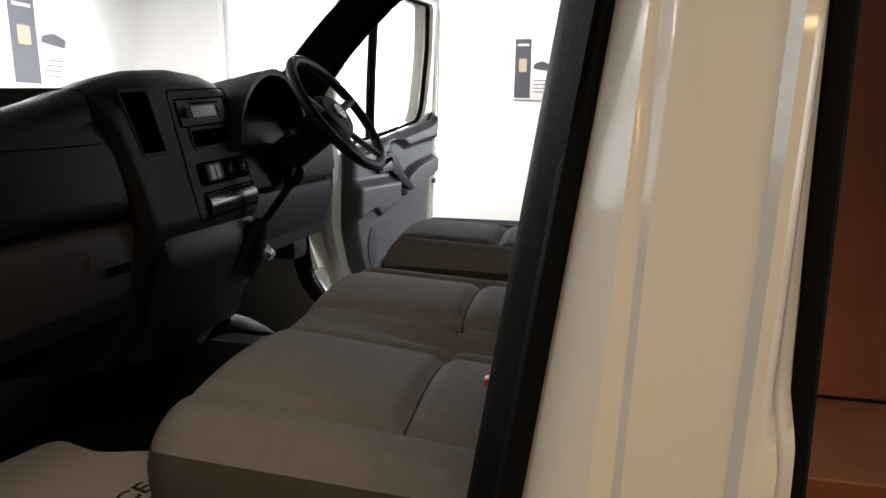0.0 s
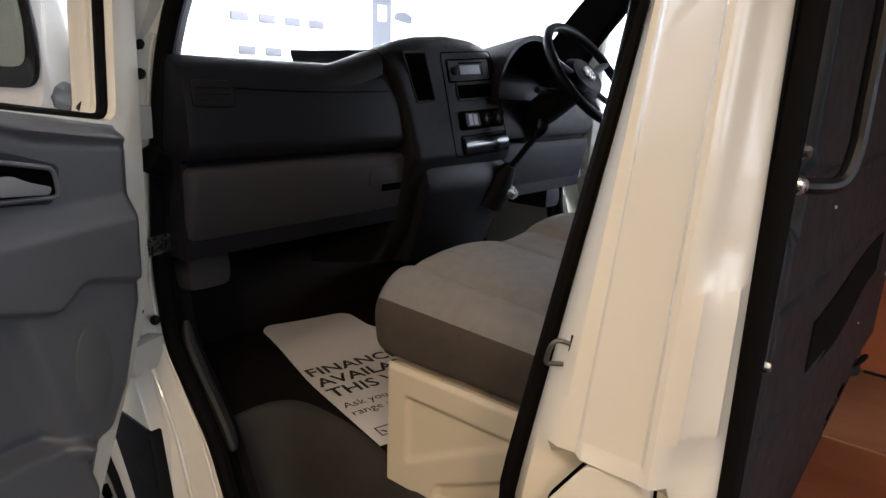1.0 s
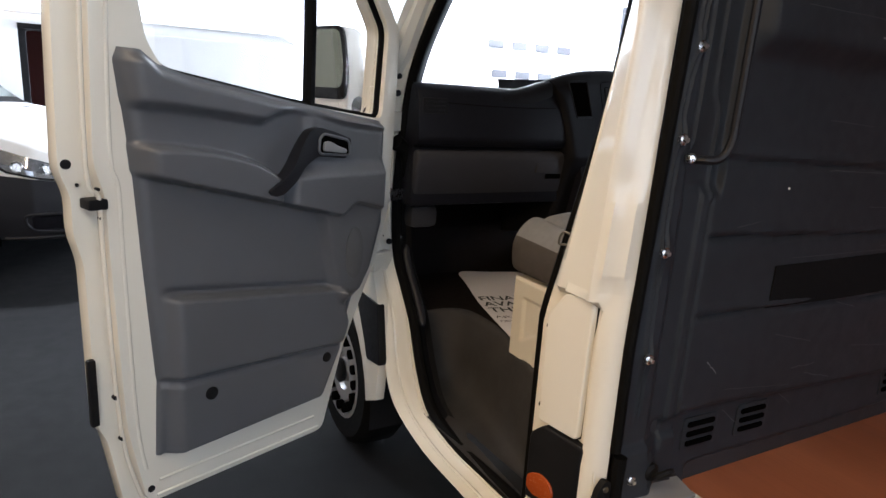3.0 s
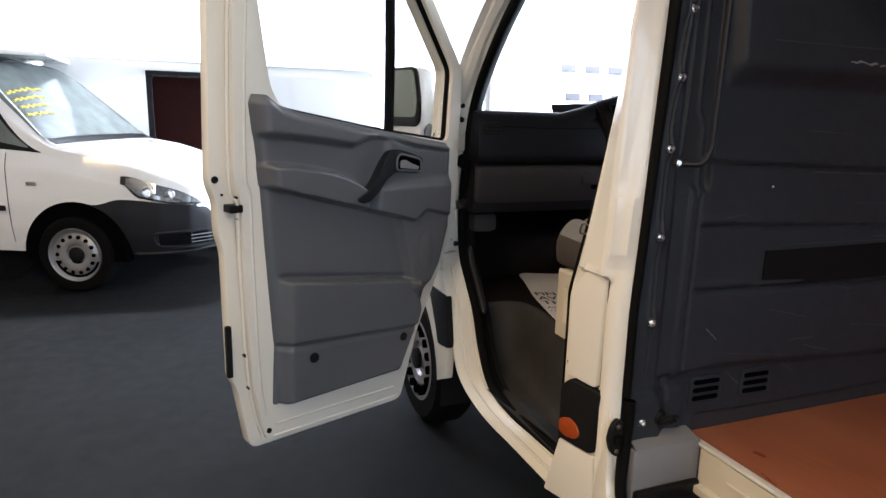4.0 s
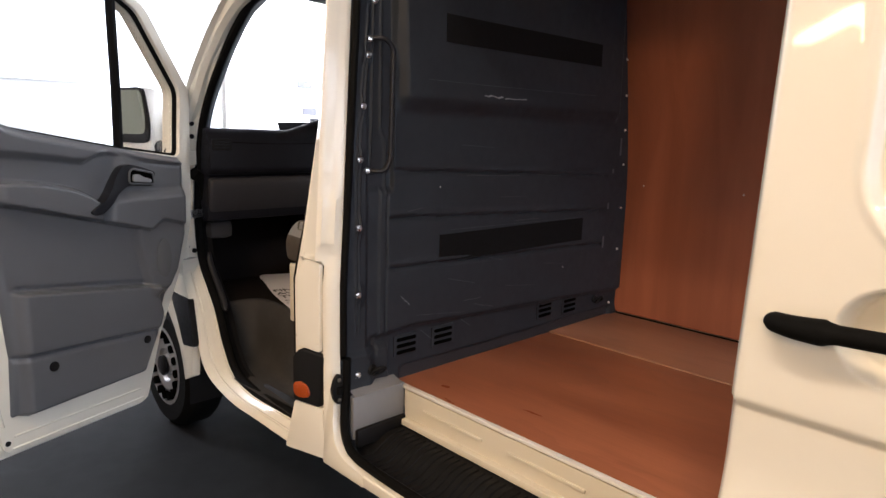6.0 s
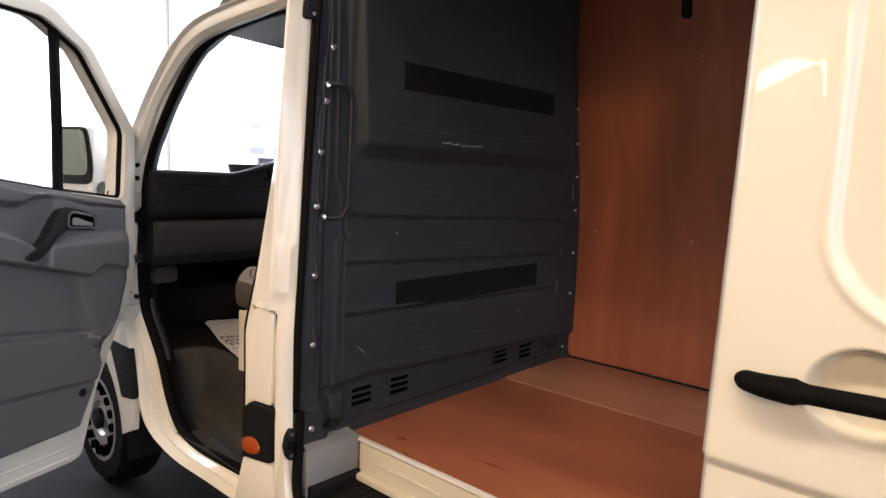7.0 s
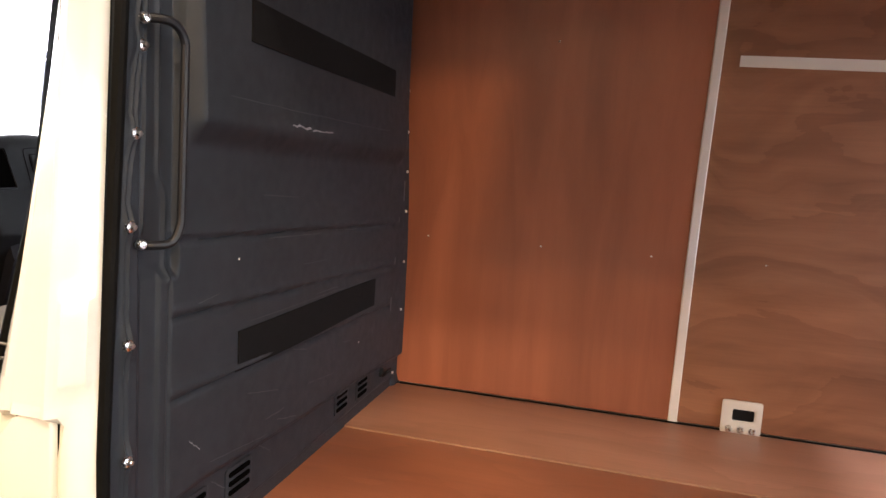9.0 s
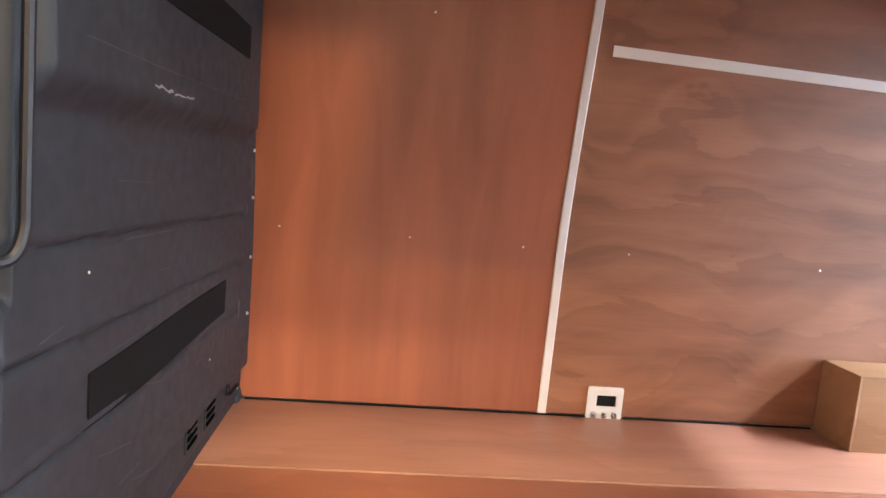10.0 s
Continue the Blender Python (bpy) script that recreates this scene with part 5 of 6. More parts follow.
def groove(name, outline, r, m=None, t=0.0006, parent=None):
    return part(name, tube([FACE(p, q, t) for p, q in outline], r, 6, True), m or HOLE, parent or dash)


groove("face_joint", rounded(pq(0.0, 1.0, -0.02, 1.0), 0.06), 0.0014)
radio = on_face("radio", rounded(pq(0.10, 0.90, 0.735, 0.915), 0.03), -0.004, 0.0025, BLACKP, 0.0, "black car radio")
groove("radio_joint", rounded(pq(0.08, 0.92, 0.72, 0.93), 0.03), 0.0016, parent=radio)
on_face("display", pq(0.30, 0.70, 0.785, 0.870), 0.0025, 0.0040, BEIGE, parent=radio)
on_face("tape_slot", pq(0.30, 0.78, 0.885, 0.900), 0.0025, 0.0035, HOLE, parent=radio)
on_face("button_row", pq(0.745, 0.80, 0.76, 0.87), 0.0025, 0.0045, CONS, parent=radio)
c = FACE(0.19, 0.825, 0.002)
part("knob", lathe([(0.013, 0), (0.012, 0.010), (0.009, 0.012), (0.0, 0.012)], c, FACE(0.2, 0.8, 1) - FACE(0.2, 0.8, 0), 16), BLACKP, radio)
groove("slot_frame", rounded(pq(0.19, 0.90, 0.535, 0.705), 0.03), 0.0022, CONS, 0.002)
on_face("slot", rounded(pq(0.22, 0.87, 0.555, 0.685), 0.015), 0.0005, 0.0020, HOLE)
heat = on_face("heater_panel", rounded(pq(0.14, 0.97, 0.24, 0.43), 0.05), -0.004, 0.0025, HOLE)
on_face("switch_block", rounded(pq(0.24, 0.50, 0.27, 0.41), 0.03), 0.002, 0.009, CONS, 0.001, parent=heat)
for p in (0.32, 0.41):
    on_face("switch_key", rounded(pq(p - 0.035, p + 0.035, 0.285, 0.395), 0.01), 0.009, 0.0105, BEIGE, parent=heat)
for p in (0.61, 0.85):
    c = FACE(p, 0.335, 0.001)
    part("knob", lathe([(0.021, 0), (0.020, 0.014), (0.016, 0.018), (0.012, 0.011), (0.0, 0.011)], c, FACE(p, 0.3, 1) - FACE(p, 0.3, 0), 18), BLACKP, heat)
tray = part("ashtray", sheet(lin(0.16, 0.97, 12), lin(0.0, 1.0, 8), lambda p, w: FACE(p, 0.005 + 0.165 * w, 0.001 + 0.011 * math.sin(math.pi * min(1.0, w * 0.75 + 0.1)))), SCREEN, dash, "glossy black ashtray lid")
groove("ashtray_joint", rounded(pq(0.14, 0.99, -0.005, 0.185), 0.03), 0.0018, parent=tray)
# side vent of the console
VENT = panel_on(((-1.1045, -0.304, 1.678), (-1.1045, -0.222, 1.683), (-1.0885, -0.190, 1.556), (-1.0885, -0.262, 1.552)))
part("air_vent", prism(rounded(pq(0, 1, 0, 1), 0.06), -0.004, 0.0015, VENT), HOLE, dash, "black air vent")
part("vent_rim", tube([VENT(p, q, 0.0012) for p, q in rounded(pq(-0.05, 1.05, -0.04, 1.04), 0.08)], 0.0030, 6, True), CONS, dash)
for k in range(5):
    part("vent_slat", prism(pq(0.1, 0.9, 0.1 + k * 0.18, 0.13 + k * 0.18), 0.0015, 0.0022, VENT), HOLE, dash)
part("cubby", box(-1.16, -1.108, -0.03, 0.10, 1.285, 1.335, 0.006), HOLE, dash)
# instrument hood
hood = sheet(lin(0, math.pi, 20), [0, 0.3, 0.7, 0.9, 1.0], lambda a, t: Vector((-1.42 + 0.36 * t, 0.31 - 0.205 * math.cos(a) * (1 + 0.05 * t), 1.56 + (0.13 + 0.085 * t) * math.sin(a) * (1.0 if t < 0.95 else 0.99))), (0, 0, -0.018))
part("instrument_hood", hood, DASH, dash)
part("instrument_panel", box(-1.32, -1.28, 0.12, 0.50, 1.55, 1.72, 0.01), SCREEN, dash, "dark instrument panel")
lens_edge = [(0.31 - 0.200 * math.cos(a), 1.562 + 0.172 * math.sin(a)) for a in lin(0, math.pi, 18)]
part("instrument_lens", prism(lens_edge, -1.206, -1.200, lambda a, b, t: (t, a, b)), LENSGLOSS, dash, "glossy clear lens over the dials")
for yy in (0.22, 0.40):
    part("dial", lathe([(0.07, 0), (0.066, 0.006), (0.0, 0.006)], (-1.28, yy, 1.635), (1, 0, 0.2), 24), TRIM, dash)
part("driver_shelf", box(-1.30, -1.09, 0.14, 0.84, 1.42, 1.56, 0.03), DASH, dash)
# steering wheel and column
sw_c, sw_n = Vector((-0.885, 0.36, 1.648)), Vector((0.79, 0, 0.61)).normalized()
sw_u, sw_v = Vector((0, 1, 0)), sw_n.cross(Vector((0, 1, 0))).normalized()
steer = part("steering_wheel", tube([sw_c + (sw_u * math.cos(a) + sw_v * math.sin(a)) * 0.192 for a in lin(0, 2 * math.pi, 49)[:-1]], 0.0155, 12, True), DASH, van, "dark grey steering wheel")
part("airbag", shaped(lathe([(0.085, -0.03), (0.088, 0.0), (0.07, 0.02), (0.0, 0.026)], (0, 0, 0), (0, 0, 1), 24), lambda c: sw_c + sw_u * c.x * 1.1 + sw_v * c.y * 0.9 + sw_n * (c.z - 0.02)), DASH, steer)
part("emblem", shaped(lathe([(0.028, 0.0), (0.026, 0.005), (0.02, 0.004), (0.0, 0.004)], (0, 0, 0.006), (0, 0, 1), 20), lambda c: sw_c + sw_u * c.x + sw_v * c.y + sw_n * c.z), STEEL, steer, "plain bright round emblem")
for a in (radians(15), radians(165), radians(240), radians(300)):
    dvec = sw_u * math.cos(a) - sw_v * math.sin(a) * -1
    part("spoke", tube([sw_c + dvec * 0.07 - sw_n * 0.02, sw_c + dvec * 0.19], 0.018, 8, r2=0.010), TRIM, steer)
part("steering_column", tube([sw_c - sw_n * 0.03, sw_c - sw_n * 0.16, sw_c - sw_n * 0.36], 0.055, 14), BLACKP, van)
for sgn in (-1, 1):
    part("stalk", tube([sw_c - sw_n * 0.10, sw_c - sw_n * 0.09 + sw_u * sgn * 0.20], 0.010, 8), BLACKP, van)
# gear lever
gear = part("gear_lever", tube([(-1.08, 0.16, 1.30), (-1.03, 0.18, 1.36), (-0.975, 0.195, 1.44)], 0.011, 8), BLACKP, van, "black gear lever")
part("gear_knob", shaped(lathe([(0.012, -0.03), (0.024, -0.01), (0.028, 0.015), (0.022, 0.035), (0.0, 0.042)], (0, 0, 0), (0.45, 0.1, 0.9), 16), lambda c: c + Vector((-0.965, 0.2, 1.465))), SCREEN, gear)
part("gaiter", lathe([(0.065, -0.10), (0.055, -0.06), (0.04, 0.0), (0.02, 0.05)], (-1.07, 0.165, 1.30), (0.5, 0.1, 0.85), 18), BLACKP, gear)
part("collar", lathe([(0.030, -0.012), (0.033, 0.0), (0.030, 0.012)], (-1.055, 0.19, 1.252), (0.6, 0.15, 0.7), 18), STEEL, gear, "bright collar ring")
part("brake_lever", tube([(-1.06, 0.195, 1.245), (-1.14, 0.20, 1.15), (-1.215, 0.205, 1.06), (-1.30, 0.21, 0.95)], 0.014, 8), GREYMETAL, van)
part("console_leg", prism([(-1.50, 1.0), (-1.15, 1.05), (-1.07, 1.30), (-1.09, 1.38), (-1.5, 1.38)], -0.22, 0.20, lambda a, b, t: (a, t, b), 0.03), DASH, van)
part("tunnel", box(-1.55, -0.72, 0.02, 0.30, 0.79, 0.93, 0.04), CABFLOOR, van)
for g in (Vector, mirrored):
    part("kick_panel", shaped(box(-1.42, -1.20, -0.92, -0.80, 1.10, 1.19, 0.03), lambda c, g=g: g(c)), DASHG, van, "grey side foot panel")


# ---- seats ----
def seat_top(x, y, y0, y1, x0, x1, zt, panels):
    z = zt
    for p0, p1 in panels:
        z += 0.020 * math.sin(math.pi * min(1, max(0, (y - p0) / (p1 - p0)))) ** 0.75
        for e in (p0, p1):
            z -= 0.016 * math.exp(-((y - e) / 0.013) ** 2)
    for (a0, a1), (b0, b1) in zip(panels, panels[1:]):
        m = (a1 + b0) / 2
        z -= 0.035 * math.exp(-((y - m) / 0.022) ** 2) * smooth((x - x0 - 0.15) / 0.25)
    z += 0.009 * math.sin(math.pi * min(1, max(0, (y - y0) / (panels[0][0] - y0)))) + 0.009 * math.sin(math.pi * min(1, max(0, (y1 - y) / (y1 - panels[-1][1]))))
    xs = x1 - 0.19
    z -= 0.015 * math.exp(-((x - xs) / 0.014) ** 2) * smooth((y - panels[0][0]) / 0.03) * smooth((panels[-1][1] - y) / 0.03)
    z += 0.014 - (0.095 - 0.045 * smooth((y + 0.34) / 0.14)) * max(0.0, x - x0 - 0.05) + 0.012 * smooth((y + 0.34) / 0.14)
    return z


def cushion(y0, y1, x0, x1, zt, zb, panels):
    """Seat pad with rolled edges, raised bolsters and sunk seams."""
    def top(x, y):
        return seat_top(x, y, y0, y1, x0, x1, zt, panels)

    # grid box drawn in to a rounded pad
    rx, ry, rt, rb = 0.085, 0.080, 0.085, 0.030
    nx, ny, nz = 72, 180, 16

    def place(i, j, k):
        # finer steps near the ends
        ex = lambda t: 0.5 - 0.5 * math.cos(math.pi * t) * (0.75 + 0.25 * math.cos(math.pi * t) ** 2)
        x, y, z = x0 + (x1 - x0) * ex(i / nx), y0 + (y1 - y0) * (0.45 * ex(j / ny) + 0.55 * j / ny), zb + (zt - zb) * k / nz
        rz = rt if z > (zb + rb + zt - rt) / 2 else rb
        cx, cy, cz = min(max(x, x0 + rx), x1 - 0.02), min(max(y, y0 + ry), y1 - ry), min(max(z, zb + rb), zt - rt)
        d = Vector(((x - cx) / (rx if x < cx else 0.02), (y - cy) / ry, (z - cz) / rz))
        m = max(abs(d.x), abs(d.y), abs(d.z))
        if d.length > 1e-6:
            d = d * (m / d.length)
        p = Vector((cx + d.x * (rx if x < cx else 0.02), cy + d.y * ry, cz + d.z * rz))
        up = smooth((p.z - zt + rt) / rt)
        p.z += (top(p.x, p.y) - zt) * up
        # soft bulge of the flanks
        side = math.sin(math.pi * min(1, max(0, (p.z - zb) / (zt - zb))))
        if d.x < 0:
            p.x -= 0.010 * side * min(1, -d.x)
        if d.y:
            p.y += 0.008 * side * d.y
        return p

    b = bmesh.new()
    vert = {}

    def V(i, j, k):
        if (i, j, k) not in vert:
            vert[(i, j, k)] = b.verts.new(place(i, j, k))
        return vert[(i, j, k)]

    for i in range(nx):
        for j in range(ny):
            for k in (0, nz):
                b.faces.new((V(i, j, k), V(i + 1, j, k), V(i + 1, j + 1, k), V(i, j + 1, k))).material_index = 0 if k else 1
    # lower flanks take index 1: darker cloth with their shade in its colour
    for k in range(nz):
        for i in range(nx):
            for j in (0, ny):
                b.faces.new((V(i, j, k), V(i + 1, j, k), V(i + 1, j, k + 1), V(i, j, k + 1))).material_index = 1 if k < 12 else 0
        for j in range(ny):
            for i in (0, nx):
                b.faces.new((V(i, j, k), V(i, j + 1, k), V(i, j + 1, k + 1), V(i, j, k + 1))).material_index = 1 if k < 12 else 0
    return b


def seat(name, label, y0, y1, x0, x1, zt, zb, panels, backs):
    base = Vector(((x0 + x1) / 2, (y0 + y1) / 2, zb))
    st = thing(name, label, "seat", base)

    def L(bm):
        return shaped(bm, lambda c: c - base)

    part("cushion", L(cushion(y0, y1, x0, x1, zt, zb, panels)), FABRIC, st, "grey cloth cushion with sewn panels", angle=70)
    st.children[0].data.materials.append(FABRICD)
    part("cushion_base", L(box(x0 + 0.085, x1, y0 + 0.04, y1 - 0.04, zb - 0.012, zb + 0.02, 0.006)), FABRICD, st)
    tops = lambda x, y: seat_top(x, y, y0, y1, x0, x1, zt, panels)
    for p0, p1 in panels:
        for yy in (p0, p1):
            part("seam", L(tube([(x, yy, tops(x, yy) + 0.0013) for x in lin(x0 + 0.050, x1 - 0.03, 24)], 0.0021, 6)), SEAM, st)
        part("seam", L(tube([(x1 - 0.19, yy, tops(x1 - 0.19, yy) + 0.0013) for yy in lin(p0, p1, 24)], 0.0021, 6)), SEAM, st)
    for p0, p1 in backs:
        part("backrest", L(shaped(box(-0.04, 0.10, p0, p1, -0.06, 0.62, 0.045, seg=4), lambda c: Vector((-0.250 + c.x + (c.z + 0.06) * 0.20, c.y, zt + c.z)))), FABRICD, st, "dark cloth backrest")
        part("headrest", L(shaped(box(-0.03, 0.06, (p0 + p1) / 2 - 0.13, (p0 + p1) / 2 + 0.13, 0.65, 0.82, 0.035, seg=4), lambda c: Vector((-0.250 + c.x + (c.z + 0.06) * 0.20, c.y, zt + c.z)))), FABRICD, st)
    return st


bench = seat("passenger_seat", "grey cloth double passenger seat with sewn panels", -0.785, 0.135, -0.758, -0.20, 1.222, 1.05, ((-0.685, -0.385), (-0.24, 0.04)), ((-0.76, -0.34), (-0.31, 0.11)))
part("buckle", shaped(box(-0.300, -0.285, -0.532, -0.512, 1.20, 1.228, 0.004), lambda c: c - Vector((-0.479, -0.325, 1.05))), RED, bench, "red belt buckle")
seat("driver_seat", "grey cloth driver seat with dark flanks", 0.20, 0.69, -0.72, -0.20, 1.275, 1.07, ((0.28, 0.61),), ((0.22, 0.67),))
sbox = part("seat_box", box(-0.683, -0.15, -0.768, 0.12, 0.79, 1.050, 0.004), CREAMBOX, van, "cream pressed metal seat box")


def box_flank(x, z):
    """Pressed flank of the seat box: two sunk fields below slanting edges."""
    da = min(0.998 - z, (z - 0.854 - 0.544 * (x + 0.61)) * 0.88, x + 0.630)
    db = min((0.840 + 0.506 * (x + 0.535) - z) * 0.89, x + 0.555 - 0.3 * (z - 0.80), z - 0.800)
    y = -0.790 + 0.009 * smooth(da / 0.010) + 0.009 * smooth(db / 0.010)
    edge = min(x + 0.685, 1.052 - z, 0.02)
    return Vector((x, y + 0.008 * (1 - smooth(edge / 0.008)), z))


part("flank", sheet([-0.685, -0.682, -0.679, -0.676] + lin(-0.670, -0.15, 90), lin(0.79, 1.04, 56) + [1.044, 1.047, 1.050, 1.052], box_flank, (0, 0.006, 0)), CREAMBOX, sbox, "pressed cream metal flank", angle=60)
part("seat_box", box(-0.66, -0.15, 0.22, 0.67, 0.79, 1.095, 0.008), BLACKP, van)


# ---- paper mats ----
def mat_z(x):
    return 0.797 + 0.20 * smooth((-1.50 - x) / 0.5)


def paper_mat(name, cx, cy, ang, label):
    e1, e2 = Vector((math.sin(ang), math.cos(ang), 0)), Vector((math.cos(ang), -math.sin(ang), 0))
    base = Vector((cx, cy, 0.797))
    ob = thing(name, label, "floor mat", base)

    def f(u, v):
        p = base + e1 * u + e2 * v
        return Vector((p.x - cx, p.y - cy, mat_z(p.x) - 0.797))

    # outline: rounded top corners, waisted sides
    vs = [0, 0.002, 0.006, 0.012, 0.02, 0.03] + lin(0.04, 0.80, 39)

    def half(v):
        c = min(1, v / 0.045)
        return 0.045 * (1 - math.sqrt(max(0, 1 - (1 - c) ** 2)))

    def edge(v, k):
        if k < 0:
            return k * (0.158 - half(v) + 0.030 * smooth((v - 0.05) / 0.45))
        return k * (0.165 - half(v) + 0.075 * smooth((v - 0.13) / 0.17))

    b = sheet(vs, lin(-1, 1, 15), lambda v, k: f(edge(v, k), v * 1.03 - 0.405), (0, 0, -0.0012))
    part("sheet", b, PAPER, ob)
    return ob, f


mat_ob, mat_f = paper_mat("paper_floor_mat", -1.128, -0.437, 0.245, "white paper floor mat with black lettering on the cab floor")
paper_mat("paper_floor_mat", -1.12, 0.50, 0.10, "white paper floor mat on the driver side floor")


def lettering(text, size, u, v, bold=0.0012):
    cu = bpy.data.curves.new("lettering", "FONT")
    cu.body, cu.size, cu.extrude, cu.offset = text, size, 0.0, bold
    cu.resolution_u = 2
    tmp = bpy.data.objects.new("tmp", cu)
    me = bpy.data.meshes.new_from_object(tmp)
    bpy.data.objects.remove(tmp)
    b = bmesh.new()
    b.from_mesh(me)
    bpy.data.meshes.remove(me)
    for w in b.verts:
        w.co = mat_f(u + w.co.x, v - w.co.y) + Vector((0, 0, 0.003))
    return part("lettering", b, INK, mat_ob, "black lettering " + text.lower(), smooth=False)


for i, tx in enumerate(("FINANCE IS", "AVAILABLE", "THIS VEHICLE")):
    lettering(tx, 0.072, -0.175, 0.02 + 0.070 * i)
for i, tx in enumerate(("Ask your App", "range of")):
    lettering(tx, 0.040, -0.175, 0.228 + 0.044 * i, 0.0)
tick = bmesh.new()
for u0, u1, v0, v1 in ((-0.165, -0.125, 0.350, 0.354), (-0.165, -0.125, 0.386, 0.390), (-0.165, -0.161, 0.354, 0.386), (-0.129, -0.125, 0.354, 0.386)):
    sheet([u0, u1], [v0, v1], lambda u, v: mat_f(u, v) + Vector((0, 0, 0.003)), None, tick)
for pts in (((-0.157, 0.366), (-0.150, 0.366), (-0.143, 0.378), (-0.147, 0.382)), ((-0.147, 0.382), (-0.143, 0.378), (-0.118, 0.346), (-0.114, 0.350))):
    tick.faces.new([tick.verts.new(mat_f(u, v) + Vector((0, 0, 0.003))) for u, v in pts])
part("tick_box", tick, INK, mat_ob, smooth=False)


# ---- other vehicles ----
def ip(pts, t):
    if t <= pts[0][0]:
        return pts[0][1]
    for (x0, y0), (x1, y1) in zip(pts, pts[1:]):
        if t <= x1:
            return y0 + (y1 - y0) * (t - x0) / (x1 - x0)
    return pts[-1][1]


def small_van():
    """A compact white van: x ahead from the front axle, y to its left, z up."""
    def smoothed(pts):
        return [(p.x, p.y) for p in spline([(*p, 0) for p in pts], 6)]

    TOP = smoothed([(-3.35, 1.80), (-3.0, 1.88), (-1.9, 1.92), (-1.18, 1.90), (-0.88, 1.82), (-0.59, 1.55), (-0.30, 1.26), (-0.16, 1.19), (0.10, 1.15), (0.40, 1.065), (0.62, 0.985), (0.80, 0.87), (0.90, 0.71), (0.95, 0.54)])
    BELT = smoothed([(-3.35, 1.10), (-0.6, 1.12), (-0.2, 1.09), (0.2, 1.005), (0.5, 0.915), (0.78, 0.805), (0.90, 0.66), (0.95, 0.52)])
    WID = [(-3.35, 0.86), (-3.0, 0.90), (0.0, 0.90), (0.35, 0.87), (0.60, 0.80), (0.80, 0.68), (0.90, 0.54), (0.95, 0.42)]
    LOW = [(-3.35, 0.34), (0.36, 0.31), (0.42, 0.30), (0.78, 0.31), (0.95, 0.34)]
    AX, AR = -0.055, 0.42

    def body(x, s, out=0.0):
        zt, zb, w, z0 = ip(TOP, x), ip(BELT, x), ip(WID, x), ip(LOW, x)
        k = zt - zb
        col = [(w * 0.94, z0), (w * 0.985, z0 + (zb - z0) * 0.25), (w, z0 + (zb - z0) * 0.5), (w * 0.995, zb - (zb - z0) * 0.15), (w * 0.96, zb), (w * (0.96 - 0.10 * min(1, k / 0.7)), zb + k * 0.62), (w * (0.94 - 0.22 * min(1, k / 0.7)), zb + k * 0.90), (w * 0.5, zb + k * 0.985), (0, zt)]
        t = s * (len(col) - 1)
        i = min(len(col) - 2, int(t))
        f = t - i
        a, b = col[i], col[i + 1]
        y, z = a[0] + (b[0] - a[0]) * f, a[1] + (b[1] - a[1]) * f
        ny = abs(b[1] - a[1]) / (math.hypot(b[0] - a[0], b[1] - a[1]) + 1e-6)
        return Vector((x + out * 0.25 * smooth((x - 0.3) / 0.4), y + out * ny, z + out * (1 - ny)))

    def level(x, z):
        """The place round the section where the flank reaches the height z."""
        lo, hi = 0.0, 0.5
        for _ in range(24):
            md = (lo + hi) / 2
            lo, hi = (md, hi) if body(x, md).z < z else (lo, md)
        return lo

    base = Matrix.Translation((-4.94, -2.98, 0)) @ Matrix.Rotation(radians(67), 4, "Z") @ Matrix.Diagonal((1.08, 1.08, 1.08, 1)) @ Matrix.Translation((0, 0.83, 0))
    ob = thing("small_van", "white compact van with black bumpers and steel wheels", "van", base)
    xs = lin(-3.35, 0.5, 78) + lin(0.53, 0.95, 18)
    for sgn in (1, -1):
        def m(v, sgn=sgn):
            return Vector((v.x, v.y * sgn, v.z))

        def patch(x0, x1, s0, s1, out, nx=24, ns=10, skew=None, m=m):
            def f(a, c):
                s = s0(a) + (s1(a) - s0(a)) * c
                return m(body(a, s, out))
            return sheet(lin(x0, x1, nx), lin(0, 1, ns), f)

        K = lambda v: (lambda a: v)
        part("body_side", sheet(xs, lin(0, 1, 49), lambda x, s: m(body(x, s))), PAINT2, ob)
        part("bumper_corner", patch(0.10, 0.95, lambda a: 0.0 if a > AX + AR - 0.001 else level(a, 0.325 + math.sqrt(AR ** 2 - (a - AX) ** 2)), lambda a: level(a, 0.725 + 0.045 * smooth((a - 0.12) / 0.20) - 0.05 * smooth((a - 0.34) / 0.5)), 0.016, 60, 14), GREYBUMPER, ob, "dark grey plastic bumper")
        part("headlamp_surround", patch(0.325, 0.885, lambda a: level(a, 0.795 - 0.07 * smooth((a - 0.33) / 0.45) + 0.10 * smooth((0.46 - a) / 0.13)), lambda a: level(a, 0.955 - 0.10 * smooth((a - 0.5) / 0.32)), 0.010, 18, 8), SCREEN, ob)
        lamp = part("headlamp", patch(0.365, 0.86, lambda a: level(a, 0.808 - 0.07 * smooth((a - 0.33) / 0.45) + 0.08 * smooth((0.48 - a) / 0.13)), lambda a: level(a, 0.940 - 0.10 * smooth((a - 0.5) / 0.32)), 0.015, 16, 8), LAMP, ob, "clear headlamp")
        for lx in (0.52, 0.67):
            part("reflector", shaped(lathe([(0.040, 0.0), (0.036, 0.006), (0.018, -0.004), (0.0, 0.0)], (0, 0, 0), (0.35, 1, 0.15), 16), lambda c: m(body(lx, level(lx, 0.835 - 0.12 * (lx - 0.45)), 0.018) + c)), STEEL, lamp)
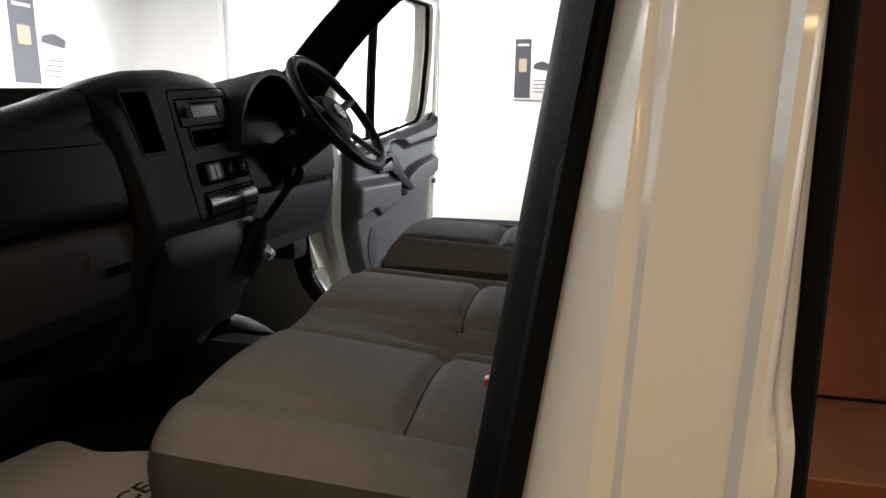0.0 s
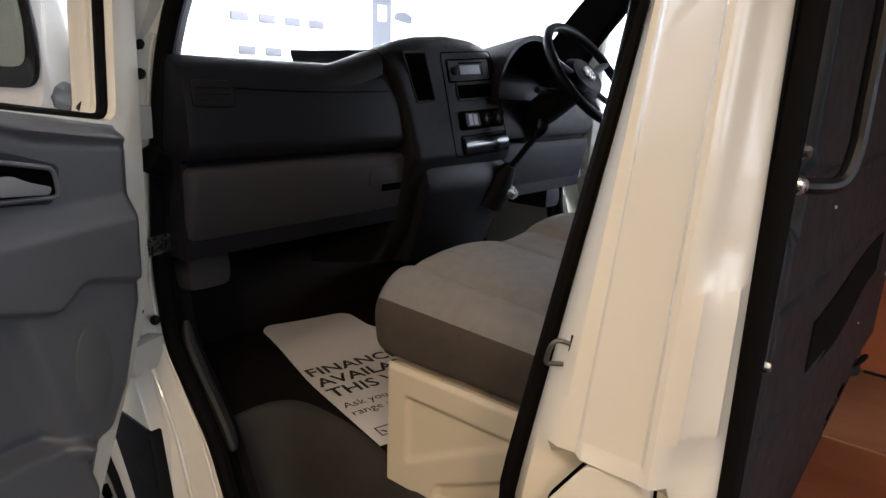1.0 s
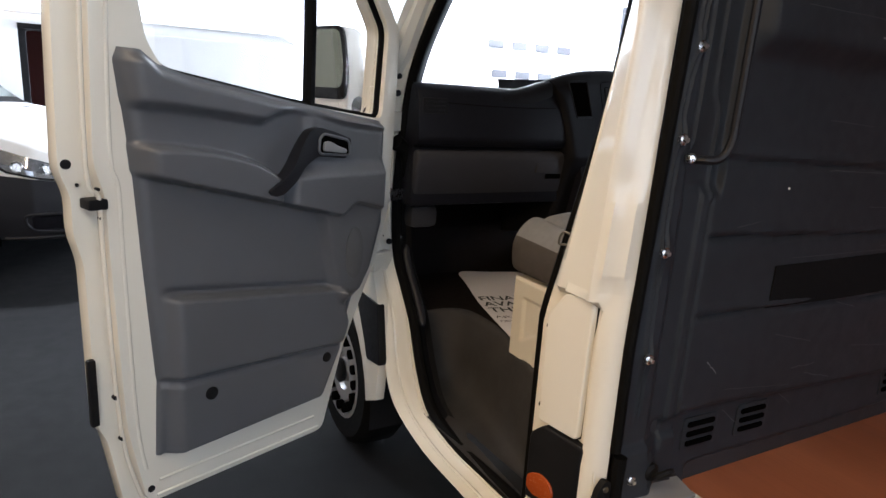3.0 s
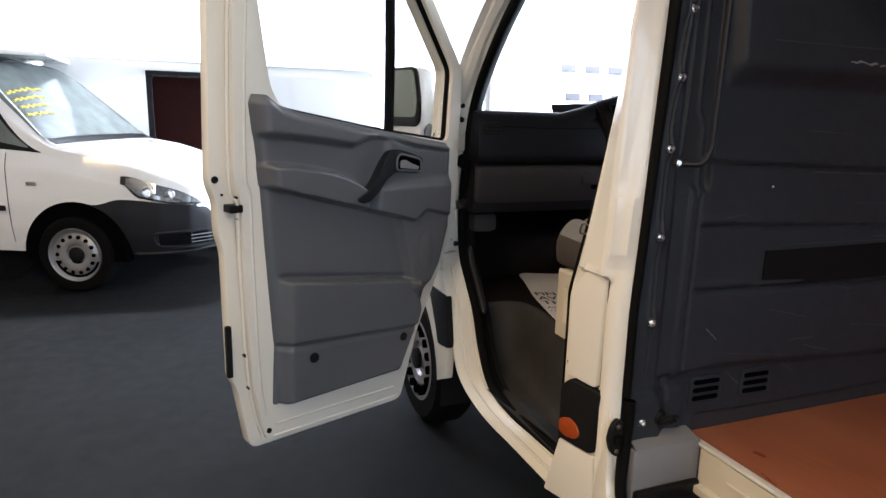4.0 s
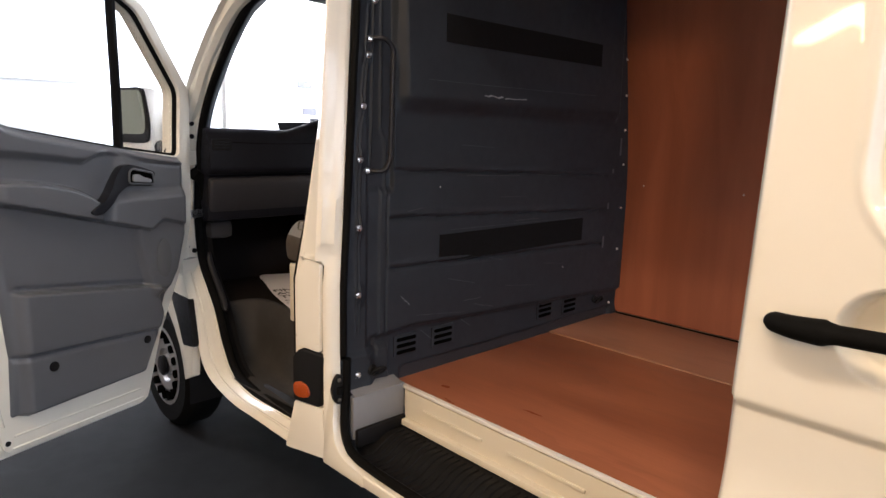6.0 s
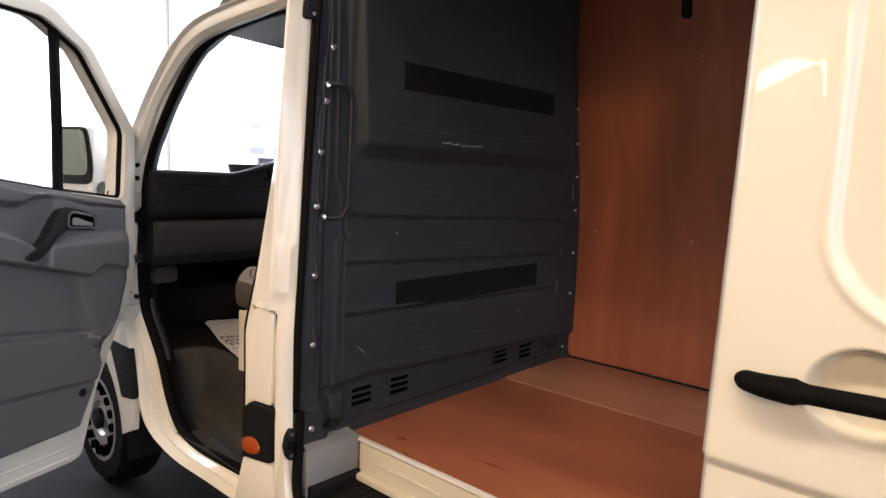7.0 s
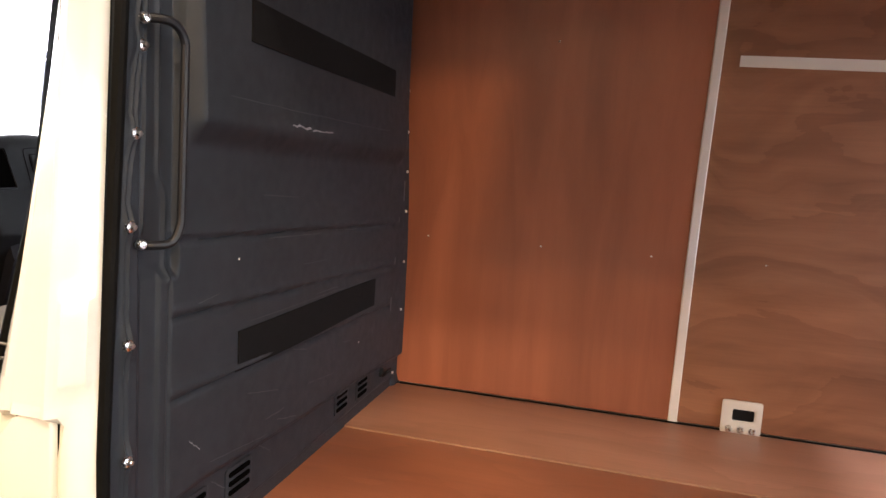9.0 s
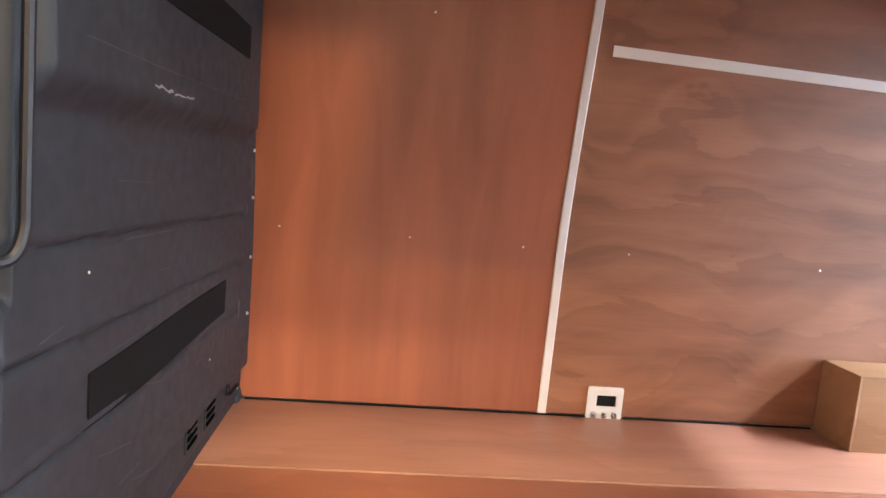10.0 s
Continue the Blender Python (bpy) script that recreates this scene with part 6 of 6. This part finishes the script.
        part("grille_bar", patch(0.84, 0.95, lambda a: level(a, 0.70), lambda a: level(a, 0.715), 0.020, 6, 3), STEEL, ob)
        part("grille", patch(0.82, 0.95, lambda a: level(a, 0.64), lambda a: level(a, 0.74), 0.014, 6, 4), SCREEN, ob)
        part("lower_grille", patch(0.58, 0.95, lambda a: level(a, 0.385), lambda a: level(a, 0.49), 0.019, 12, 5), SCREEN, ob)
        for k in range(3):
            part("grille_slat", patch(0.80, 0.95, lambda a, k=k: level(a, 0.40 + 0.03 * k), lambda a, k=k: level(a, 0.408 + 0.03 * k), 0.027, 8, 3), SILVER, ob)
        ring_pts = [(0.949, 0.505), (0.80, 0.502), (0.62, 0.495), (0.555, 0.482), (0.545, 0.43), (0.575, 0.385), (0.64, 0.366), (0.80, 0.362), (0.949, 0.365)]
        part("grille_rim", tube(spline([m(body(a, level(a, z), 0.020)) for a, z in ring_pts], 4), 0.011, 8), GREYBUMPER, ob, "grey moulded rim round the air intake")
        part("bumper_lip", tube([m(body(a, 0.012, 0.016)) for a in lin(0.40, 0.949, 20)], 0.014, 8), GREYBUMPER, ob)
        part("windscreen", patch(-0.98, -0.28, K(0.715), K(1.0), 0.006, 40, 12), WSCREEN, ob, "tinted windscreen")
        part("scuttle", patch(-0.28, -0.20, K(0.715), K(1.0), 0.005, 4, 8), BLACKP, ob)
        part("door_glass", patch(-2.0, -0.86, K(0.525), lambda a: 0.525 + 0.135 * min(1, (-0.40 - a) / 0.38), 0.006, 20, 6), SCREEN, ob, "dark side window")
        part("window_frame", patch(-0.88, -0.30, K(0.512), lambda a: 0.512 + 0.145 * min(1, (-0.27 - a) / 0.45), 0.004, 12, 4), BLACKP, ob)
        part("quarter_glass", patch(-0.80, -0.40, K(0.535), lambda a: 0.535 + 0.10 * min(1, (-0.36 - a) / 0.36), 0.009, 10, 4), WSCREEN, ob)
        if sgn < 0:
            for k in range(4):
                line = [(-0.66 + 0.062 * k + 0.007 * math.sin(2.3 * i + k), 0.766 + 0.0120 * i) for i in range(15 - k)]
                part("price_lettering", tube(spline([m(body(a, c, 0.012 + 0.003 * math.cos(3.1 * i))) for i, (a, c) in enumerate(line)], 3), 0.010, 6), YELLOW, ob, "yellow handwriting on the windscreen")
        part("rub_strip", patch(-1.9, -0.60, lambda a: level(a, 0.655), lambda a: level(a, 0.70), 0.014, 10, 3), BLACKP, ob)
        part("side_sill", patch(-2.5, -0.40, K(0.02), K(0.05), 0.012, 8, 3), PAINT2, ob)
        part("door_gap", patch(-0.585, -0.578, K(0.03), K(0.50), 0.003, 2, 20), BLACKP, ob)
        part("repeater", patch(-0.42, -0.34, lambda a: level(a, 0.865), lambda a: level(a, 0.895), 0.008, 3, 3), LAMP, ob)
        for wx in (AX, -2.68):
            ring = [radians(360 * k / 40) for k in range(40)]
            part("wheel_arch", prism([(wx + AR * math.cos(a), max(0.26, 0.325 + AR * math.sin(a))) for a in ring], 0.80, 0.908, lambda a, b, t: m(Vector((a, t, b))), holes=[[(wx + 0.28 * math.cos(a), 0.315 + 0.02 + 0.265 * math.sin(a)) for a in ring]]), HOLE, ob)
            wl = part("wheel", shaped(lathe([(0.205, 0.07), (0.214, 0.0), (0.255, -0.012), (0.29, -0.006), (0.31, 0.02), (0.315, 0.05), (0.315, 0.17), (0.20, 0.19)], (0, 0, 0), (0, -1, 0), 40), lambda c: m(Vector((wx + c.x, 0.928 + c.y, 0.315 + c.z)))), RUBBER, ob)
            part("rim", shaped(lathe([(0.0, 0.026), (0.05, 0.026), (0.055, 0.034), (0.075, 0.034), (0.085, 0.022), (0.125, 0.012), (0.150, 0.018), (0.176, 0.036), (0.192, 0.032), (0.206, 0.008), (0.216, 0.0), (0.221, 0.012), (0.221, 0.06), (0.0, 0.06)], (0, 0, 0), (0, -1, 0), 40), lambda c: m(Vector((wx + c.x, 0.940 + c.y, 0.315 + c.z)))), SILVER, wl)
            for k in range(14):
                a = 2 * math.pi * k / 14
                part("hole", shaped(lathe([(0.016, -0.006), (0.016, 0.006)], (0, 0, 0), (0, -1, 0), 10), lambda c: m(Vector((wx + 0.148 * math.cos(a) + c.x, 0.924 + c.y, 0.315 + 0.148 * math.sin(a) + c.z)))), HOLE, wl)
            part("hub_cap", shaped(lathe([(0.062, -0.02), (0.062, 0.004), (0.045, 0.014), (0.0, 0.014)], (0, 0, 0), (0, 1, 0), 16), lambda c: m(Vector((wx + c.x, 0.915 + c.y, 0.315 + c.z)))), BLACKP, wl)
    part("dashboard", box(-0.55, -0.05, -0.78, 0.78, 0.85, 1.02, 0.03), BLACKP, ob)
    return ob


small_van()


def far_van():
    """The flank of a larger white van with its side door open."""
    ob = thing("white_van", "white van with an open side door and dark red lining", "van", (-6.7, -2.4, 0))

    def W(a, b, t):
        return (t, a, b)

    part("side_panel", prism(rounded([(-1.75, 0.42), (2.6, 0.42), (2.6, 2.06), (2.4, 2.13), (-1.0, 2.13), (-1.75, 1.5)], 0.06), -0.03, 0.0, W, 0.01, holes=[rounded([(-0.12, 0.55), (0.72, 0.55), (0.72, 2.03), (-0.12, 2.03)], 0.04)]), PAINT2, ob)
    part("roof", box(-1.9, 0.0, -1.0, 2.6, 2.10, 2.15, 0.02), PAINT2, ob)
    part("door_rail", box(-0.02, 0.02, -0.12, 0.9, 1.98, 2.03, 0.006), BLACKP, ob)
    part("opening_frame", prism(rounded([(-0.14, 0.53), (0.74, 0.53), (0.74, 2.04), (-0.14, 2.04)], 0.04), -0.06, -0.031, W, 0.004, holes=[rounded([(-0.06, 0.6), (0.68, 0.6), (0.68, 1.97), (-0.06, 1.97)], 0.04)]), BLACKP, ob)
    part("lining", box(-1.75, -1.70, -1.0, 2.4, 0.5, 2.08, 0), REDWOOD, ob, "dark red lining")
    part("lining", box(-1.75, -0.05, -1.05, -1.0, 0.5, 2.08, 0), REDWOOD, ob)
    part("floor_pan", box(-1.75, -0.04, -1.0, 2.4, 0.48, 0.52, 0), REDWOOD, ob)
    part("open_door", prism(rounded([(0.80, 0.5), (2.1, 0.5), (2.1, 2.02), (0.80, 2.02)], 0.05), 0.05, 0.09, W, 0.01), PAINT2, ob)
    for z in (1.36, 1.93):
        part("catch", box(0.02, 0.06, 0.62, 0.74, z - 0.04, z + 0.04, 0.008), BLACKP, ob)
    for y in (-0.9, 2.2):
        part("wheel", shaped(lathe([(0.18, 0.0), (0.30, 0.0), (0.33, 0.03), (0.33, 0.2), (0.18, 0.2)], (0, 0, 0), (-1, 0, 0), 28), lambda c: Vector((0.0 + c.x, y + c.y, 0.33 + c.z))), RUBBER, ob)
    return ob


far_van()


def tall_van_roof():
    """The upper part of a van standing behind the compact one."""
    ob = thing("dark_van", "dark van with a pale roof behind the compact van", "van", (-6.4, -4.6, 0))
    part("body", shaped(box(-0.9, 0.9, -1.4, 1.25, 0.35, 2.085, 0.06, seg=4), lambda c: Vector((c.x, c.y - 0.35 * smooth((c.z - 1.2) / 0.8) * smooth(c.y / 1.2), c.z))), SCREEN, ob)
    part("roof", shaped(box(-0.92, 0.92, -1.4, 1.35, 2.085, 2.13, 0.018, seg=3), lambda c: Vector((c.x, c.y, c.z - 0.04 * smooth(c.y / 1.3)))), PAINT2, ob)
    for x in (-0.82, 0.82):
        for y in (-1.0, 0.8):
            part("wheel", shaped(lathe([(0.18, -0.1), (0.32, -0.1), (0.33, 0.1), (0.18, 0.1)], (0, 0, 0), (1, 0, 0), 24), lambda c: Vector((x + c.x, y + c.y, 0.33 + c.z))), RUBBER, ob)


tall_van_roof()

# small fittings of the load space
tagged(part("nick", tube([(1.198, -0.33, 0.6815), (1.206, -0.345, 0.6818), (1.212, -0.352, 0.6815)], 0.0025, 6), HOLE), "small dark nick in the floor board", "mark")
plate = thing("lashing_plate", "pale metal lashing plate screwed to the wall board", "lashing plate", (1.50, 0.865, 0.75))
part("plate", shaped(prism(rounded(rect(-0.078, 0.078, -0.068, 0.073), 0.012), 0.0, 0.008, lambda a, b, t: (a, -t, b), 0.002, holes=[rounded(rect(-0.036, 0.048, -0.012, 0.036), 0.006)]), lambda c: c), WHITEP, plate)
part("recess", prism(rect(-0.036, 0.048, -0.012, 0.036), -0.001, 0.002, lambda a, b, t: (a, -t, b)), BLACKP, plate)
for k in (-1, 0, 1):
    part("stud", shaped(lathe([(0.015, 0), (0.014, 0.006), (0.008, 0.012), (0, 0.013)], (0, 0, 0), (0, -1, 0.3), 14), lambda c: c + Vector((k * 0.046, -0.006, -0.050))), STEEL, plate)
for sx, sz in ((0.102, 1.40), (0.62, 1.395), (1.085, 1.391), (1.53, 1.393), (2.37, 1.385), (0.645, 2.25)):
    tagged(part("screw", lathe([(0.0045, 0), (0.0045, 0.0015), (0.002, 0.002)], (sx, ywall(sz) - 0.0005, sz), (0, -1, 0), 10), STEEL), "small bright screw head in the wall board", "screw", "wall board screws")
tagged(part("hand_slot", prism(rounded(rect(0.54, 0.59, 2.42, 2.62), 0.024), -0.003, 0.003, lambda a, b, t: (a, ywall(b) - t, b)), BLACKP), "dark rounded slot cut in the wall board", "slot")
tagged(part("floor_edging", box(0.02, 1.5, -0.7235, -0.703, 0.674, 0.6852, 0.002), ALU), "bright metal edging along the floor board", "edge trim")
# black strip that puts the shadow of the floor and wall joint into colour
tagged(part("joint_shadow", box(0.0, 2.44, 0.861, 0.868, 0.6845, 0.692, 0.001), BLACKP), "dark strip standing for the shadow between floor and wall boards", "sealing strip")
for tx, ty, tz, turn, pw, col in LAMPS:
    lampo = thing("ceiling_lamp", "long white fluorescent ceiling lamp out of view, placed for light", "lamp", pose(tx, ty, tz, 0, 0, turn), "ceiling lamps")
    hl = 1.25 if tz > 4 else 0.78
    part("housing", box(-hl, hl, -0.10, 0.10, 0.0, 0.07, 0.02), WHITEP, lampo)
    part("tube", tube([(-hl + 0.05, 0, -0.03), (hl - 0.05, 0, -0.03)], 0.02, 10), TUBE, lampo)
    for hx in (-hl * 0.7, hl * 0.7):
        part("hanger", tube([(hx, 0, 0.07), (hx, 0, GZ - tz)], 0.008, 6), STEEL, lampo)
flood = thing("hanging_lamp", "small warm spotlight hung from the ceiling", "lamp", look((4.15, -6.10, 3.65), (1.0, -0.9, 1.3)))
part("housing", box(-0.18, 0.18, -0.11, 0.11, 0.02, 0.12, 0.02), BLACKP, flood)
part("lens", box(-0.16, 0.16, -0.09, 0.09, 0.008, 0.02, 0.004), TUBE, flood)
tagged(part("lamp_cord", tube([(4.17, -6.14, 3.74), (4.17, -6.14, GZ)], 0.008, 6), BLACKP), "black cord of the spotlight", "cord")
